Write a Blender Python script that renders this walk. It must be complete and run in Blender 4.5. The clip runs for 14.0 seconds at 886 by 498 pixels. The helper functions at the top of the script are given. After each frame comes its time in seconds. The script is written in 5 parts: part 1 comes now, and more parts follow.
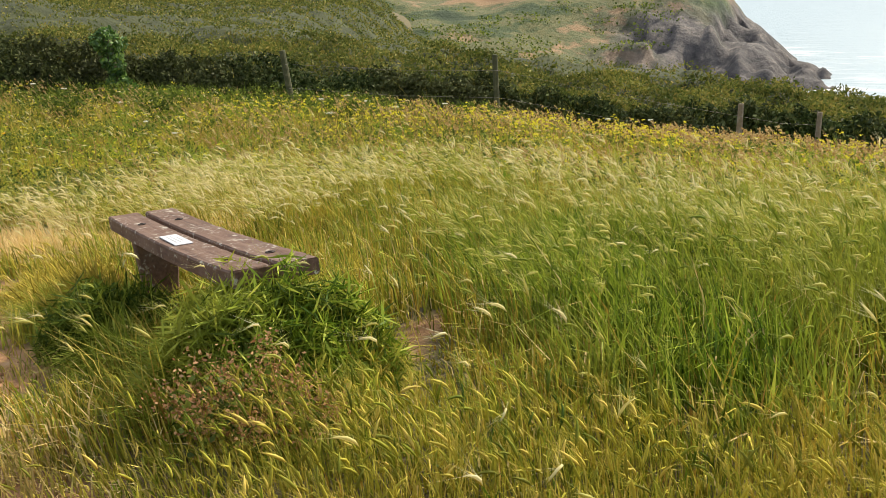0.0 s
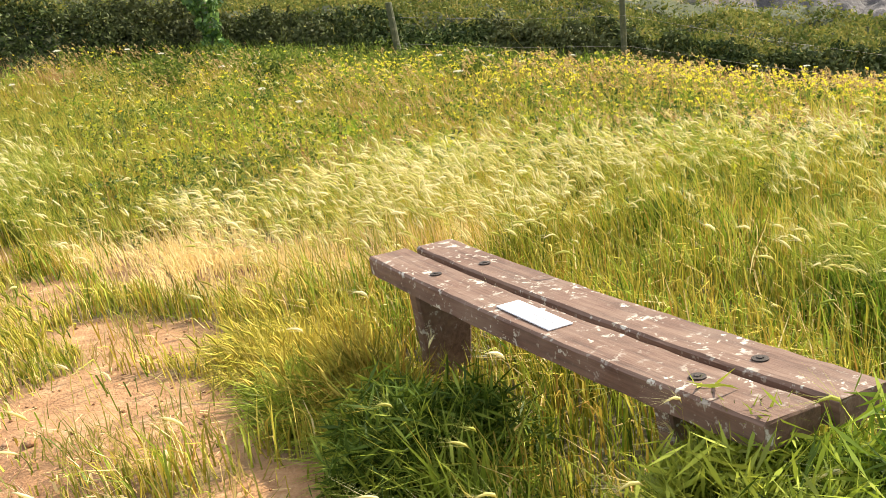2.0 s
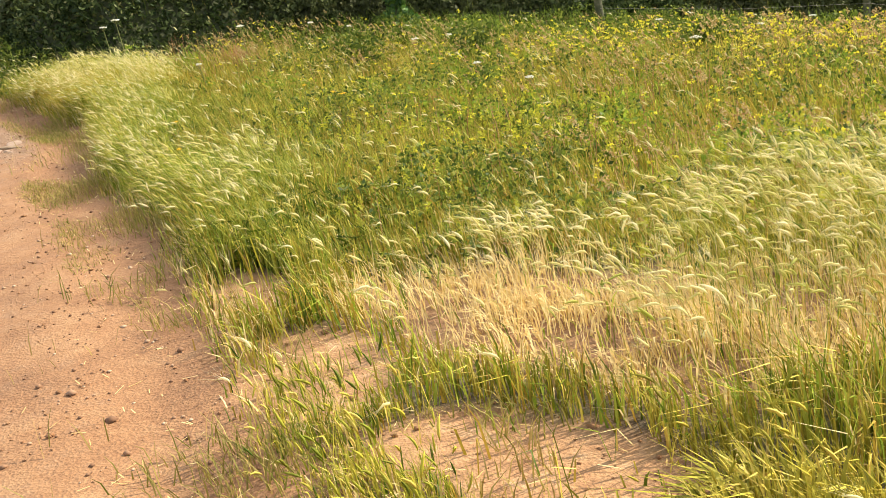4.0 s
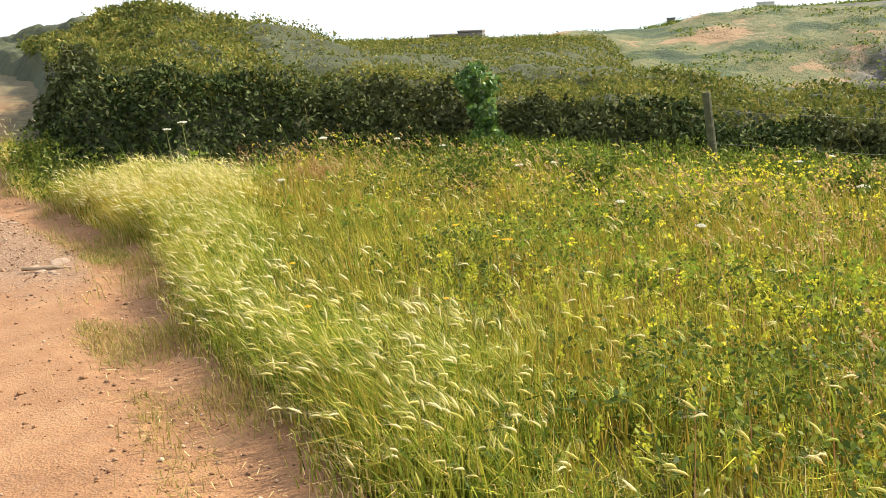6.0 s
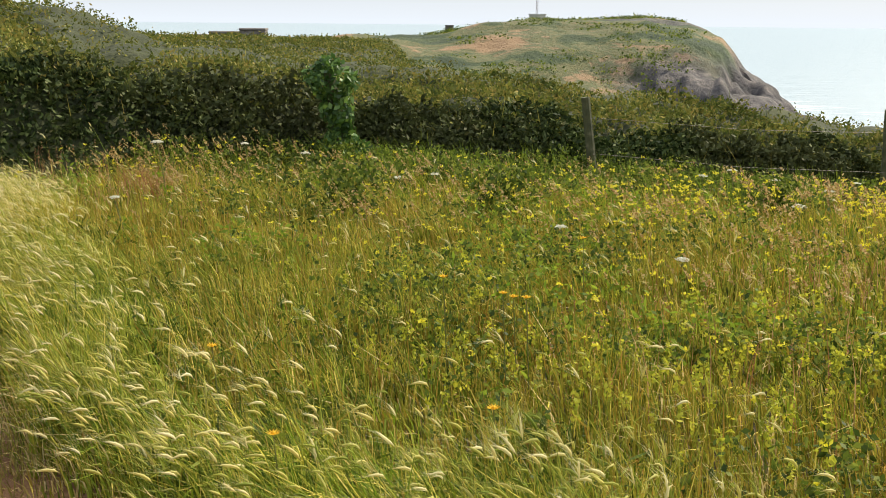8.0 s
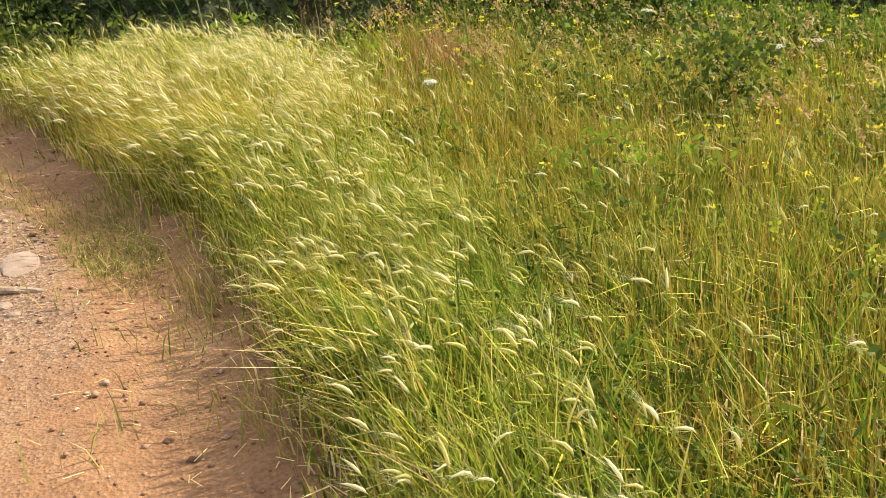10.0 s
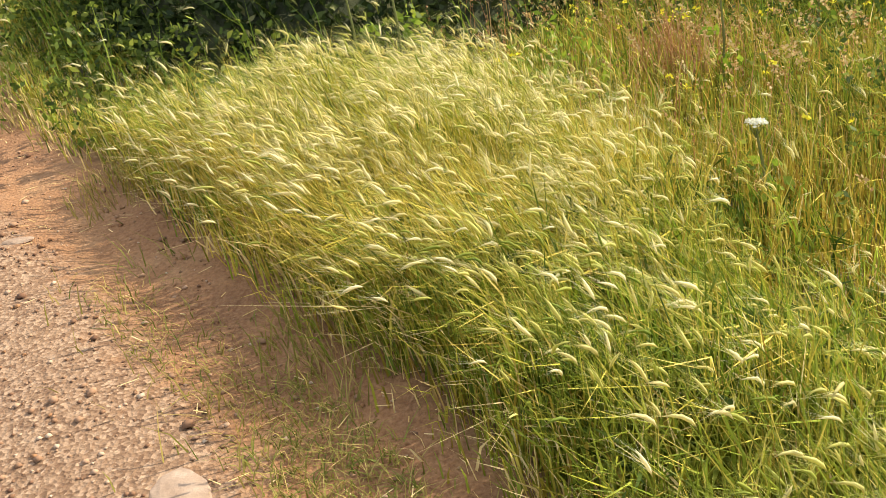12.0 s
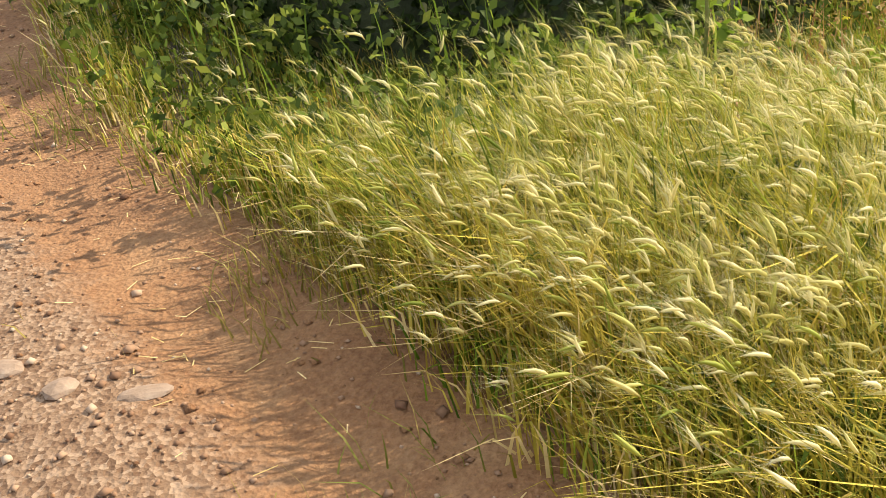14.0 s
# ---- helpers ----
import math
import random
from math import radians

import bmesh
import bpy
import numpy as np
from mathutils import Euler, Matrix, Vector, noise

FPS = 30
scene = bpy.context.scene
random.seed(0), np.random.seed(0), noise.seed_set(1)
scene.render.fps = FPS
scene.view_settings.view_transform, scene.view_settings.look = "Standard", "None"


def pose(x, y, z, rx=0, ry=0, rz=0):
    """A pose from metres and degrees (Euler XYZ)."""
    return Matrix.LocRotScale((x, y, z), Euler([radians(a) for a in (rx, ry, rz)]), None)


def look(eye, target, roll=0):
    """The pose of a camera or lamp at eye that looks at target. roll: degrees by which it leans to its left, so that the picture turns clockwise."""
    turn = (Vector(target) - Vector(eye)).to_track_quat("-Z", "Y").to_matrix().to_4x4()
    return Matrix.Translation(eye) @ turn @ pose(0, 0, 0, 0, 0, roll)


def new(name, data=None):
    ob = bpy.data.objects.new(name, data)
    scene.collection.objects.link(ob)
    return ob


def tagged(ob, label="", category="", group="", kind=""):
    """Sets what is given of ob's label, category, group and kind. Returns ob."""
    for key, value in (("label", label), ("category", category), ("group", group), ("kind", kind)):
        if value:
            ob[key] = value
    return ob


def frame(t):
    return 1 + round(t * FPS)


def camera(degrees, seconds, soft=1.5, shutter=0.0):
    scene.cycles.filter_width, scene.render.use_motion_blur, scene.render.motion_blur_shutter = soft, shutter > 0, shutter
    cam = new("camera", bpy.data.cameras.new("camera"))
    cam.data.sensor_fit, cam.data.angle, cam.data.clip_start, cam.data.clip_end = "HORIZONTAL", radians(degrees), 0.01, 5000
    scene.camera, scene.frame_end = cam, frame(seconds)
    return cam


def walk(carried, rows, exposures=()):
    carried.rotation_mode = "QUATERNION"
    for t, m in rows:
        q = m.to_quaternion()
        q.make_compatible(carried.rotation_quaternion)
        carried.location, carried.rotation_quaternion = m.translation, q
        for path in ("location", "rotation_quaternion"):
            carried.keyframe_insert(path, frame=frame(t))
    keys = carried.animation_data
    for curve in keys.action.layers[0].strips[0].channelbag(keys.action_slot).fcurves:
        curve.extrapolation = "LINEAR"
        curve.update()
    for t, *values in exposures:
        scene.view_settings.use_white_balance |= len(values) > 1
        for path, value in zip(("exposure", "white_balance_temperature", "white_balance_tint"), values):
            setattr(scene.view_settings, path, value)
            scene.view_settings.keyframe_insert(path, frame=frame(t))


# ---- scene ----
cam = camera(49.8, 14.0, soft=0.8)
PATH = [
    (0, (0.142, 0.15, 1.438), (0.045, 2.069, 0.883), -0.9),
    (0.5, (-0.192, 0.518, 1.44), (-0.404, 2.378, 0.738), -1.9),
    (1, (-0.534, 0.87, 1.415), (-0.654, 2.732, 0.696), -0.3),
    (1.5, (-0.783, 1.259, 1.403), (-0.821, 3.12, 0.672), 0.9),
    (2, (-1.141, 1.597, 1.396), (-1.358, 3.475, 0.742), -3.4),
    (2.5, (-1.428, 1.946, 1.365), (-1.715, 3.841, 0.795), -3.3),
    (3, (-1.719, 2.304, 1.373), (-2.21, 4.12, 0.694), -6.0),
    (3.2, (-1.869, 2.441, 1.341), (-2.384, 4.249, 0.658), -7.3),
    (5.3, (-3.653, 4.09, 1.188), (-4.058, 5.932, 0.521), -2.8),
    (5.5, (-3.778, 4.242, 1.187), (-4.195, 6.111, 0.611), -2.4),
    (6, (-4.142, 4.584, 1.164), (-4.619, 6.47, 0.7), -2.1),
    (6.5, (-4.398, 5.059, 1.112), (-4.692, 6.989, 0.676), -2.1),
    (7, (-4.769, 5.492, 1.059), (-4.909, 7.449, 0.67), -2.0),
    (7.5, (-5.1, 5.921, 1.013), (-5.144, 7.875, 0.587), -0.8),
    (8, (-5.477, 6.32, 0.987), (-5.494, 8.266, 0.523), 0.5),
    (8.5, (-5.876, 6.687, 0.957), (-5.996, 8.589, 0.351), 1.7),
    (9, (-6.175, 7.121, 0.847), (-6.443, 8.949, 0.082), 1.4),
    (9.2, (-6.307, 7.421, 0.837), (-6.65, 9.233, 0.065), 0.3),
    (11.3, (-7.753, 9.664, 0.844), (-8.179, 11.416, -0.022), -1.7),
    (11.5, (-7.877, 9.795, 0.82), (-8.286, 11.539, -0.07), -2.0),
    (12, (-8.22, 10.132, 0.811), (-8.747, 11.852, -0.062), -5.1),
    (12.5, (-8.57, 10.457, 0.784), (-9.026, 12.218, -0.048), -4.4),
    (13, (-8.897, 10.825, 0.722), (-9.282, 12.595, -0.127), -3.1),
    (13.5, (-9.339, 11.144, 0.706), (-9.877, 12.86, -0.168), -3.2),
    (14, (-9.751, 11.563, 0.661), (-10.248, 13.226, -0.332), -2.6),
]
walk(cam, [(t, look(e, a, r)) for t, e, a, r in PATH],
     exposures=[(0, 0.42), (0.5, 0.88), (1.5, 1.14), (2.5, 1.1), (3.2, 0.9), (5.3, 0.98), (6, 0.98), (6.5, 0.98), (7, 0.72), (7.5, 0.44), (8, 0.42), (8.5, 0.68), (9.2, 0.83), (11.5, 0.92), (14, 0.78)])

# ---- world and sun ----
SUN_AZ, SUN_EL = 48.0, 38.0          # degrees to the right of +y, above the horizon
world = bpy.data.worlds.new("world")
scene.world = world
world.use_nodes = True
wn = world.node_tree
sky = wn.nodes.new("ShaderNodeTexSky")
sky.sky_type = "NISHITA"
sky.sun_disc = False
sky.sun_elevation = radians(SUN_EL)
sky.sun_rotation = radians(SUN_AZ)
sky.air_density = 1.0
sky.dust_density = 0.5
sky.ozone_density = 1.6
bg = wn.nodes["Background"]
bg.inputs["Strength"].default_value = 0.05
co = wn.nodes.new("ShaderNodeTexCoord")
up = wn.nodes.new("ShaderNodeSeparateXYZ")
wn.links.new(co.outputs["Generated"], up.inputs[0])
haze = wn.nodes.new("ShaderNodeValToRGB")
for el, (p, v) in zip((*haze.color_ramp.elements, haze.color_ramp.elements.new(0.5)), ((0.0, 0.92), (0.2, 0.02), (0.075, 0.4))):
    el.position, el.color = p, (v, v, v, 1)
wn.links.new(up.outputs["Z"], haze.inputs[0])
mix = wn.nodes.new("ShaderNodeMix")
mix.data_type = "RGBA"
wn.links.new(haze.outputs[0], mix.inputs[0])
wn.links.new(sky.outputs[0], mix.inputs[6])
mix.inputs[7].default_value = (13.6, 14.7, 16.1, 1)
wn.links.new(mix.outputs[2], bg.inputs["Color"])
sun = new("sun", bpy.data.lights.new("sun", "SUN"))
sun.data.energy = 5.0
sun.data.angle = radians(0.6)
sun.data.color = (1.0, 0.90, 0.72)
sun.matrix_world = look((0, 0, 30), (-30 * math.sin(radians(SUN_AZ)), -30 * math.cos(radians(SUN_AZ)), 30 - 30 * math.tan(radians(SUN_EL))))

# ---- materials ----


def nodes_of(name):
    m = bpy.data.materials.new(name)
    m.use_nodes = True
    t = m.node_tree
    t.nodes.clear()
    return m, t, t.nodes.new("ShaderNodeOutputMaterial")


def add(t, kind, **values):
    n = t.nodes.new(kind)
    for k, v in values.items():
        n.inputs[k.replace("_", " ")].default_value = v
    return n


def ramp(t, source, stops):
    r = t.nodes.new("ShaderNodeValToRGB")
    while len(r.color_ramp.elements) < len(stops):
        r.color_ramp.elements.new(0.5)
    for el, (p, c) in zip(r.color_ramp.elements, stops):
        el.position, el.color = p, (*c, 1)
    t.links.new(source, r.inputs[0])
    return r.outputs[0]


def noise_of(t, scale, detail=4.0, rough=0.6):
    co = t.nodes.new("ShaderNodeTexCoord")
    n = add(t, "ShaderNodeTexNoise", Scale=scale, Detail=detail, Roughness=rough)
    t.links.new(co.outputs["Object"], n.inputs["Vector"])
    return n.outputs["Fac"]


def mixed(t, fac, a, b, kind="MIX"):
    m = t.nodes.new("ShaderNodeMix")
    m.data_type, m.blend_type = "RGBA", kind
    for s, v in ((m.inputs[0], fac), (m.inputs[6], a), (m.inputs[7], b)):
        if hasattr(v, "links"):
            t.links.new(v, s)
        else:
            s.default_value = v if isinstance(v, float) else (*v, 1)
    return m.outputs[2]


def leaf_material(name, stops, patch=None, patch_scale=0.6, through_light=0.4, gloss=0.015):
    """Thin growth: each island its own tint out of stops, drifting towards the patch colour in large areas."""
    m, t, out = nodes_of(name)
    geo = t.nodes.new("ShaderNodeNewGeometry")
    col = ramp(t, geo.outputs["Random Per Island"], stops)
    if patch:
        f = ramp(t, noise_of(t, patch_scale, 3), ((0.42, (0, 0, 0)), (0.62, (1, 1, 1))))
        col = mixed(t, f, col, mixed(t, 0.6, col, patch))
    d = add(t, "ShaderNodeBsdfDiffuse")
    tr = add(t, "ShaderNodeBsdfTranslucent")
    g = add(t, "ShaderNodeBsdfGlossy", Roughness=0.55)
    t.links.new(col, d.inputs["Color"])
    t.links.new(col, tr.inputs["Color"])
    a = add(t, "ShaderNodeMixShader", Fac=through_light)
    t.links.new(d.outputs[0], a.inputs[1])
    t.links.new(tr.outputs[0], a.inputs[2])
    b = add(t, "ShaderNodeMixShader", Fac=gloss)
    t.links.new(a.outputs[0], b.inputs[1])
    t.links.new(g.outputs[0], b.inputs[2])
    t.links.new(b.outputs[0], out.inputs["Surface"])
    return m


def solid(name, stops, scale=8.0, rough=0.85, bump=0.3, bump_scale=40.0, metal=0.0, depth=0.01):
    m, t, out = nodes_of(name)
    p = add(t, "ShaderNodeBsdfPrincipled", Roughness=rough, Metallic=metal)
    t.links.new(ramp(t, noise_of(t, scale, 6), stops), p.inputs["Base Color"])
    b = add(t, "ShaderNodeBump", Strength=bump, Distance=depth)
    t.links.new(noise_of(t, bump_scale, 5), b.inputs["Height"])
    t.links.new(b.outputs[0], p.inputs["Normal"])
    t.links.new(p.outputs[0], out.inputs["Surface"])
    return m


MAT_GREEN = leaf_material("lush_grass", ((0.0, (0.035, 0.07, 0.008)), (0.35, (0.12, 0.20, 0.014)), (0.7, (0.27, 0.36, 0.026)), (1.0, (0.50, 0.53, 0.08))), (0.33, 0.33, 0.045), 0.9, 0.3)
MAT_MIX = leaf_material("meadow_grass", ((0.0, (0.045, 0.075, 0.01)), (0.4, (0.18, 0.20, 0.018)), (0.75, (0.40, 0.31, 0.045)), (1.0, (0.36, 0.19, 0.04))), (0.42, 0.28, 0.04), 0.5, 0.32)
MAT_RIPE = leaf_material("ripening_grass", ((0.0, (0.055, 0.10, 0.01)), (0.35, (0.26, 0.29, 0.025)), (0.7, (0.53, 0.47, 0.055)), (1.0, (0.74, 0.57, 0.15))), (0.60, 0.42, 0.07), 0.8, 0.2)
MAT_VERGE = leaf_material("verge_blades", ((0.0, (0.11, 0.15, 0.02)), (0.45, (0.27, 0.25, 0.05)), (1.0, (0.50, 0.37, 0.13))), (0.36, 0.25, 0.08), 1.3, 0.3)
MAT_STRAW = leaf_material("straw_grass", ((0.0, (0.64, 0.45, 0.17)), (0.5, (0.79, 0.60, 0.27)), (1.0, (0.88, 0.72, 0.38))), None, 1.0, 0.35)
MAT_AWN = leaf_material("barley_awns", ((0.0, (0.46, 0.48, 0.09)), (0.4, (0.74, 0.66, 0.26)), (1.0, (0.92, 0.85, 0.56))), None, 1.0, 0.5)
MAT_GREEN_AWN = leaf_material("green_barley_awns", ((0.0, (0.20, 0.27, 0.03)), (0.5, (0.48, 0.48, 0.09)), (1.0, (0.76, 0.70, 0.26))), None, 1.0, 0.5)
# Grass leaf green darkened to carry the shade low in the sward.
MAT_SHADE_LEAF = leaf_material("shaded_grass_leaves", ((0.0, (0.035, 0.06, 0.006)), (0.6, (0.09, 0.135, 0.012)), (1.0, (0.24, 0.27, 0.03))), None, 1.0, 0.25)
MAT_HERB = leaf_material("herb_leaves", ((0.0, (0.04, 0.066, 0.01)), (0.6, (0.115, 0.16, 0.02)), (1.0, (0.28, 0.31, 0.05))), None, 1.0, 0.4)
MAT_FRESH = leaf_material("fresh_leaves", ((0.0, (0.12, 0.20, 0.018)), (1.0, (0.29, 0.37, 0.035))), None, 1.0, 0.5)
# Dark hedge green, lowered further so the colour holds the front's shade.
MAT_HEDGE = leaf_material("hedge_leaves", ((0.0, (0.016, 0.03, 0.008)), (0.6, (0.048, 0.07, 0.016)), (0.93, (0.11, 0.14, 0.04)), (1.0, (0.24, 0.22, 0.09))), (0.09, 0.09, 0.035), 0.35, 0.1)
MAT_THICKET = leaf_material("thicket_leaves", ((0.0, (0.07, 0.10, 0.018)), (0.5, (0.20, 0.21, 0.04)), (0.85, (0.31, 0.275, 0.06)), (1.0, (0.38, 0.28, 0.08))), (0.02, 0.045, 0.008), 0.8, 0.3)
MAT_IVY = leaf_material("ivy_leaves", ((0.0, (0.03, 0.075, 0.012)), (0.6, (0.08, 0.17, 0.025)), (1.0, (0.22, 0.34, 0.06))), None, 1.0, 0.22, 0.05)
MAT_YELLOW = leaf_material("yellow_petals", ((0.0, (0.68, 0.58, 0.02)), (1.0, (0.85, 0.76, 0.08))), None, 1.0, 0.4)
MAT_SPIKE = leaf_material("yellow_bracts", ((0.0, (0.28, 0.32, 0.03)), (1.0, (0.58, 0.54, 0.05))), None, 1.0, 0.45)
MAT_ORANGE = leaf_material("orange_petals", ((0.0, (0.85, 0.42, 0.02)), (1.0, (0.90, 0.58, 0.04))), None, 1.0, 0.4)
MAT_WHITE = leaf_material("white_florets", ((0.0, (0.70, 0.68, 0.55)), (1.0, (0.85, 0.84, 0.75))), None, 1.0, 0.3)
MAT_STEM = leaf_material("plant_stems", ((0.0, (0.14, 0.16, 0.05)), (1.0, (0.26, 0.26, 0.09))), None, 1.0, 0.2)
MAT_RUST = leaf_material("dead_stalks", ((0.0, (0.28, 0.13, 0.05)), (0.6, (0.42, 0.22, 0.10)), (1.0, (0.58, 0.36, 0.18))), None, 1.0, 0.3)
MAT_PANICLE = leaf_material("grass_panicles", ((0.0, (0.32, 0.18, 0.06)), (0.5, (0.48, 0.33, 0.13)), (1.0, (0.62, 0.48, 0.24))), None, 1.0, 0.4)
# Near-black green: shade between the thicket leaves, put into the colour.
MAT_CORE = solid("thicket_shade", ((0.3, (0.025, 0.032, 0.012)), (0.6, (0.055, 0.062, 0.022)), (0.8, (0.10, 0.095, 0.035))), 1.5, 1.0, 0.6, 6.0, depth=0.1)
MAT_POST = solid("weathered_post", ((0.3, (0.16, 0.12, 0.08)), (0.55, (0.26, 0.21, 0.15)), (0.75, (0.36, 0.32, 0.25))), 9.0, 0.9, 0.5, 60.0)
MAT_MOSSPOST = solid("mossy_post", ((0.3, (0.05, 0.055, 0.025)), (0.55, (0.095, 0.095, 0.045)), (0.75, (0.17, 0.15, 0.09))), 9.0, 0.95, 0.5, 60.0)
MAT_WIRE = solid("fence_wire", ((0.3, (0.20, 0.17, 0.14)), (0.7, (0.30, 0.27, 0.24))), 20.0, 0.6, 0.1, metal=0.6)
MAT_STONE = solid("pale_stone", ((0.3, (0.24, 0.155, 0.10)), (0.6, (0.34, 0.24, 0.17)), (0.8, (0.46, 0.36, 0.27))), 14.0, 0.9, 0.4, 50.0)
MAT_LOG = solid("dry_wood", ((0.3, (0.25, 0.16, 0.09)), (0.6, (0.42, 0.30, 0.19)), (0.8, (0.55, 0.43, 0.30))), 20.0, 0.85, 0.5, 70.0)
MAT_RUIN = solid("ruin_masonry", ((0.3, (0.13, 0.11, 0.10)), (0.6, (0.22, 0.19, 0.17)), (0.8, (0.34, 0.31, 0.28))), 0.7, 0.95, 0.5, 2.0, depth=0.2)
MAT_RENDER = solid("pale_render", ((0.3, (0.55, 0.53, 0.49)), (0.7, (0.72, 0.70, 0.66))), 0.7, 0.9, 0.2, 2.0)
MAT_MAST = solid("mast_steel", ((0.3, (0.45, 0.42, 0.42)), (0.7, (0.6, 0.58, 0.58))), 1.0, 0.6, 0.1, metal=0.3)
MAT_PLAQUE = solid("plaque_plate", ((0.3, (0.60, 0.59, 0.60)), (0.7, (0.74, 0.73, 0.75))), 18.0, 0.42, 0.1, 90.0, depth=0.002)
MAT_ETCH = solid("plaque_lettering", ((0.3, (0.34, 0.33, 0.34)), (0.7, (0.45, 0.44, 0.45))), 18.0, 0.5, 0.1)
MAT_IRON = solid("dark_bolt_iron", ((0.3, (0.03, 0.025, 0.02)), (0.7, (0.08, 0.06, 0.05))), 60.0, 0.7, 0.3, 120.0, metal=0.6)


def bench_wood():
    m, t, out = nodes_of("old_bench_wood")
    p = add(t, "ShaderNodeBsdfPrincipled", Roughness=0.78)
    co = t.nodes.new("ShaderNodeTexCoord")
    mp = t.nodes.new("ShaderNodeMapping")
    mp.inputs["Scale"].default_value = (3, 45, 45)
    t.links.new(co.outputs["Object"], mp.inputs["Vector"])
    grain = add(t, "ShaderNodeTexNoise", Scale=1.0, Detail=7.0, Roughness=0.65)
    t.links.new(mp.outputs[0], grain.inputs["Vector"])
    base = ramp(t, grain.outputs["Fac"], ((0.25, (0.05, 0.024, 0.014)), (0.5, (0.125, 0.064, 0.04)), (0.8, (0.215, 0.13, 0.088))))
    wear = ramp(t, noise_of(t, 5.0, 4), ((0.4, (0, 0, 0)), (0.7, (1, 1, 1))))
    base = mixed(t, wear, base, mixed(t, 0.4, base, (0.24, 0.165, 0.12)))
    v = add(t, "ShaderNodeTexNoise", Scale=34.0, Detail=3.0, Roughness=0.7)
    t.links.new(co.outputs["Object"], v.inputs["Vector"])
    lich = ramp(t, v.outputs["Fac"], ((0.57, (0, 0, 0)), (0.63, (1, 1, 1))))
    zone = ramp(t, noise_of(t, 5.5, 3), ((0.42, (0, 0, 0)), (0.60, (1, 1, 1))))
    both = mixed(t, 1.0, lich, zone, "MULTIPLY")
    col = mixed(t, both, base, (0.50, 0.46, 0.38))
    t.links.new(col, p.inputs["Base Color"])
    b = add(t, "ShaderNodeBump", Strength=0.55, Distance=0.006)
    t.links.new(grain.outputs["Fac"], b.inputs["Height"])
    t.links.new(b.outputs[0], p.inputs["Normal"])
    t.links.new(p.outputs[0], out.inputs["Surface"])
    return m


MAT_BENCH = bench_wood()


def earth():
    """Red earth, with pale gravel and pale trodden dust where the ground carries them."""
    m, t, out = nodes_of("red_earth")
    p = add(t, "ShaderNodeBsdfPrincipled", Roughness=0.95)
    soil = ramp(t, noise_of(t, 3.0, 7, 0.65), ((0.3, (0.13, 0.052, 0.02)), (0.5, (0.27, 0.122, 0.048)), (0.72, (0.43, 0.25, 0.12))))
    fine = noise_of(t, 55.0, 4, 0.7)
    soil = mixed(t, 0.55, soil, ramp(t, fine, ((0.3, (0.13, 0.052, 0.02)), (0.7, (0.40, 0.22, 0.105)))))
    co = t.nodes.new("ShaderNodeTexCoord")
    vor = add(t, "ShaderNodeTexVoronoi", Scale=75.0)
    t.links.new(co.outputs["Object"], vor.inputs["Vector"])
    grit = mixed(t, 0.6, vor.outputs["Color"], (0.5, 0.5, 0.5))
    bw = t.nodes.new("ShaderNodeRGBToBW")
    t.links.new(grit, bw.inputs[0])
    gravel = ramp(t, bw.outputs[0], ((0.35, (0.14, 0.072, 0.036)), (0.5, (0.23, 0.135, 0.076)), (0.65, (0.35, 0.23, 0.145))))
    at = t.nodes.new("ShaderNodeAttribute")
    at.attribute_name = "gravel"
    edge = t.nodes.new("ShaderNodeMath")
    edge.operation = "ADD"
    t.links.new(at.outputs["Fac"], edge.inputs[0])
    nz = t.nodes.new("ShaderNodeMath")
    nz.operation = "MULTIPLY_ADD"
    t.links.new(noise_of(t, 7.0, 5, 0.7), nz.inputs[0])
    nz.inputs[1].default_value, nz.inputs[2].default_value = 1.4, -0.7
    t.links.new(nz.outputs[0], edge.inputs[1])
    f = ramp(t, edge.outputs[0], ((0.25, (0, 0, 0)), (0.75, (1, 1, 1))))
    col = mixed(t, f, soil, gravel)
    dust = t.nodes.new("ShaderNodeAttribute")
    dust.attribute_name = "dust"
    pale = ramp(t, noise_of(t, 9.0, 6, 0.7), ((0.3, (0.24, 0.11, 0.045)), (0.55, (0.42, 0.235, 0.11)), (0.8, (0.60, 0.42, 0.25))))
    col = mixed(t, dust.outputs["Fac"], col, pale)
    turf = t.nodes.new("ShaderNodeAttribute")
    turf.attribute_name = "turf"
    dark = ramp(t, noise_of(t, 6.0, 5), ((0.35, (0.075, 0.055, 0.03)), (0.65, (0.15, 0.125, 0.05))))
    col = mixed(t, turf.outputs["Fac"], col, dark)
    t.links.new(col, p.inputs["Base Color"])
    b = add(t, "ShaderNodeBump", Strength=0.9, Distance=0.02)
    h = mixed(t, 0.25, mixed(t, 0.5, fine, noise_of(t, 16.0, 6, 0.7)), vor.outputs["Distance"])
    t.links.new(h, b.inputs["Height"])
    t.links.new(b.outputs[0], p.inputs["Normal"])
    t.links.new(p.outputs[0], out.inputs["Surface"])
    return m


MAT_EARTH = earth()


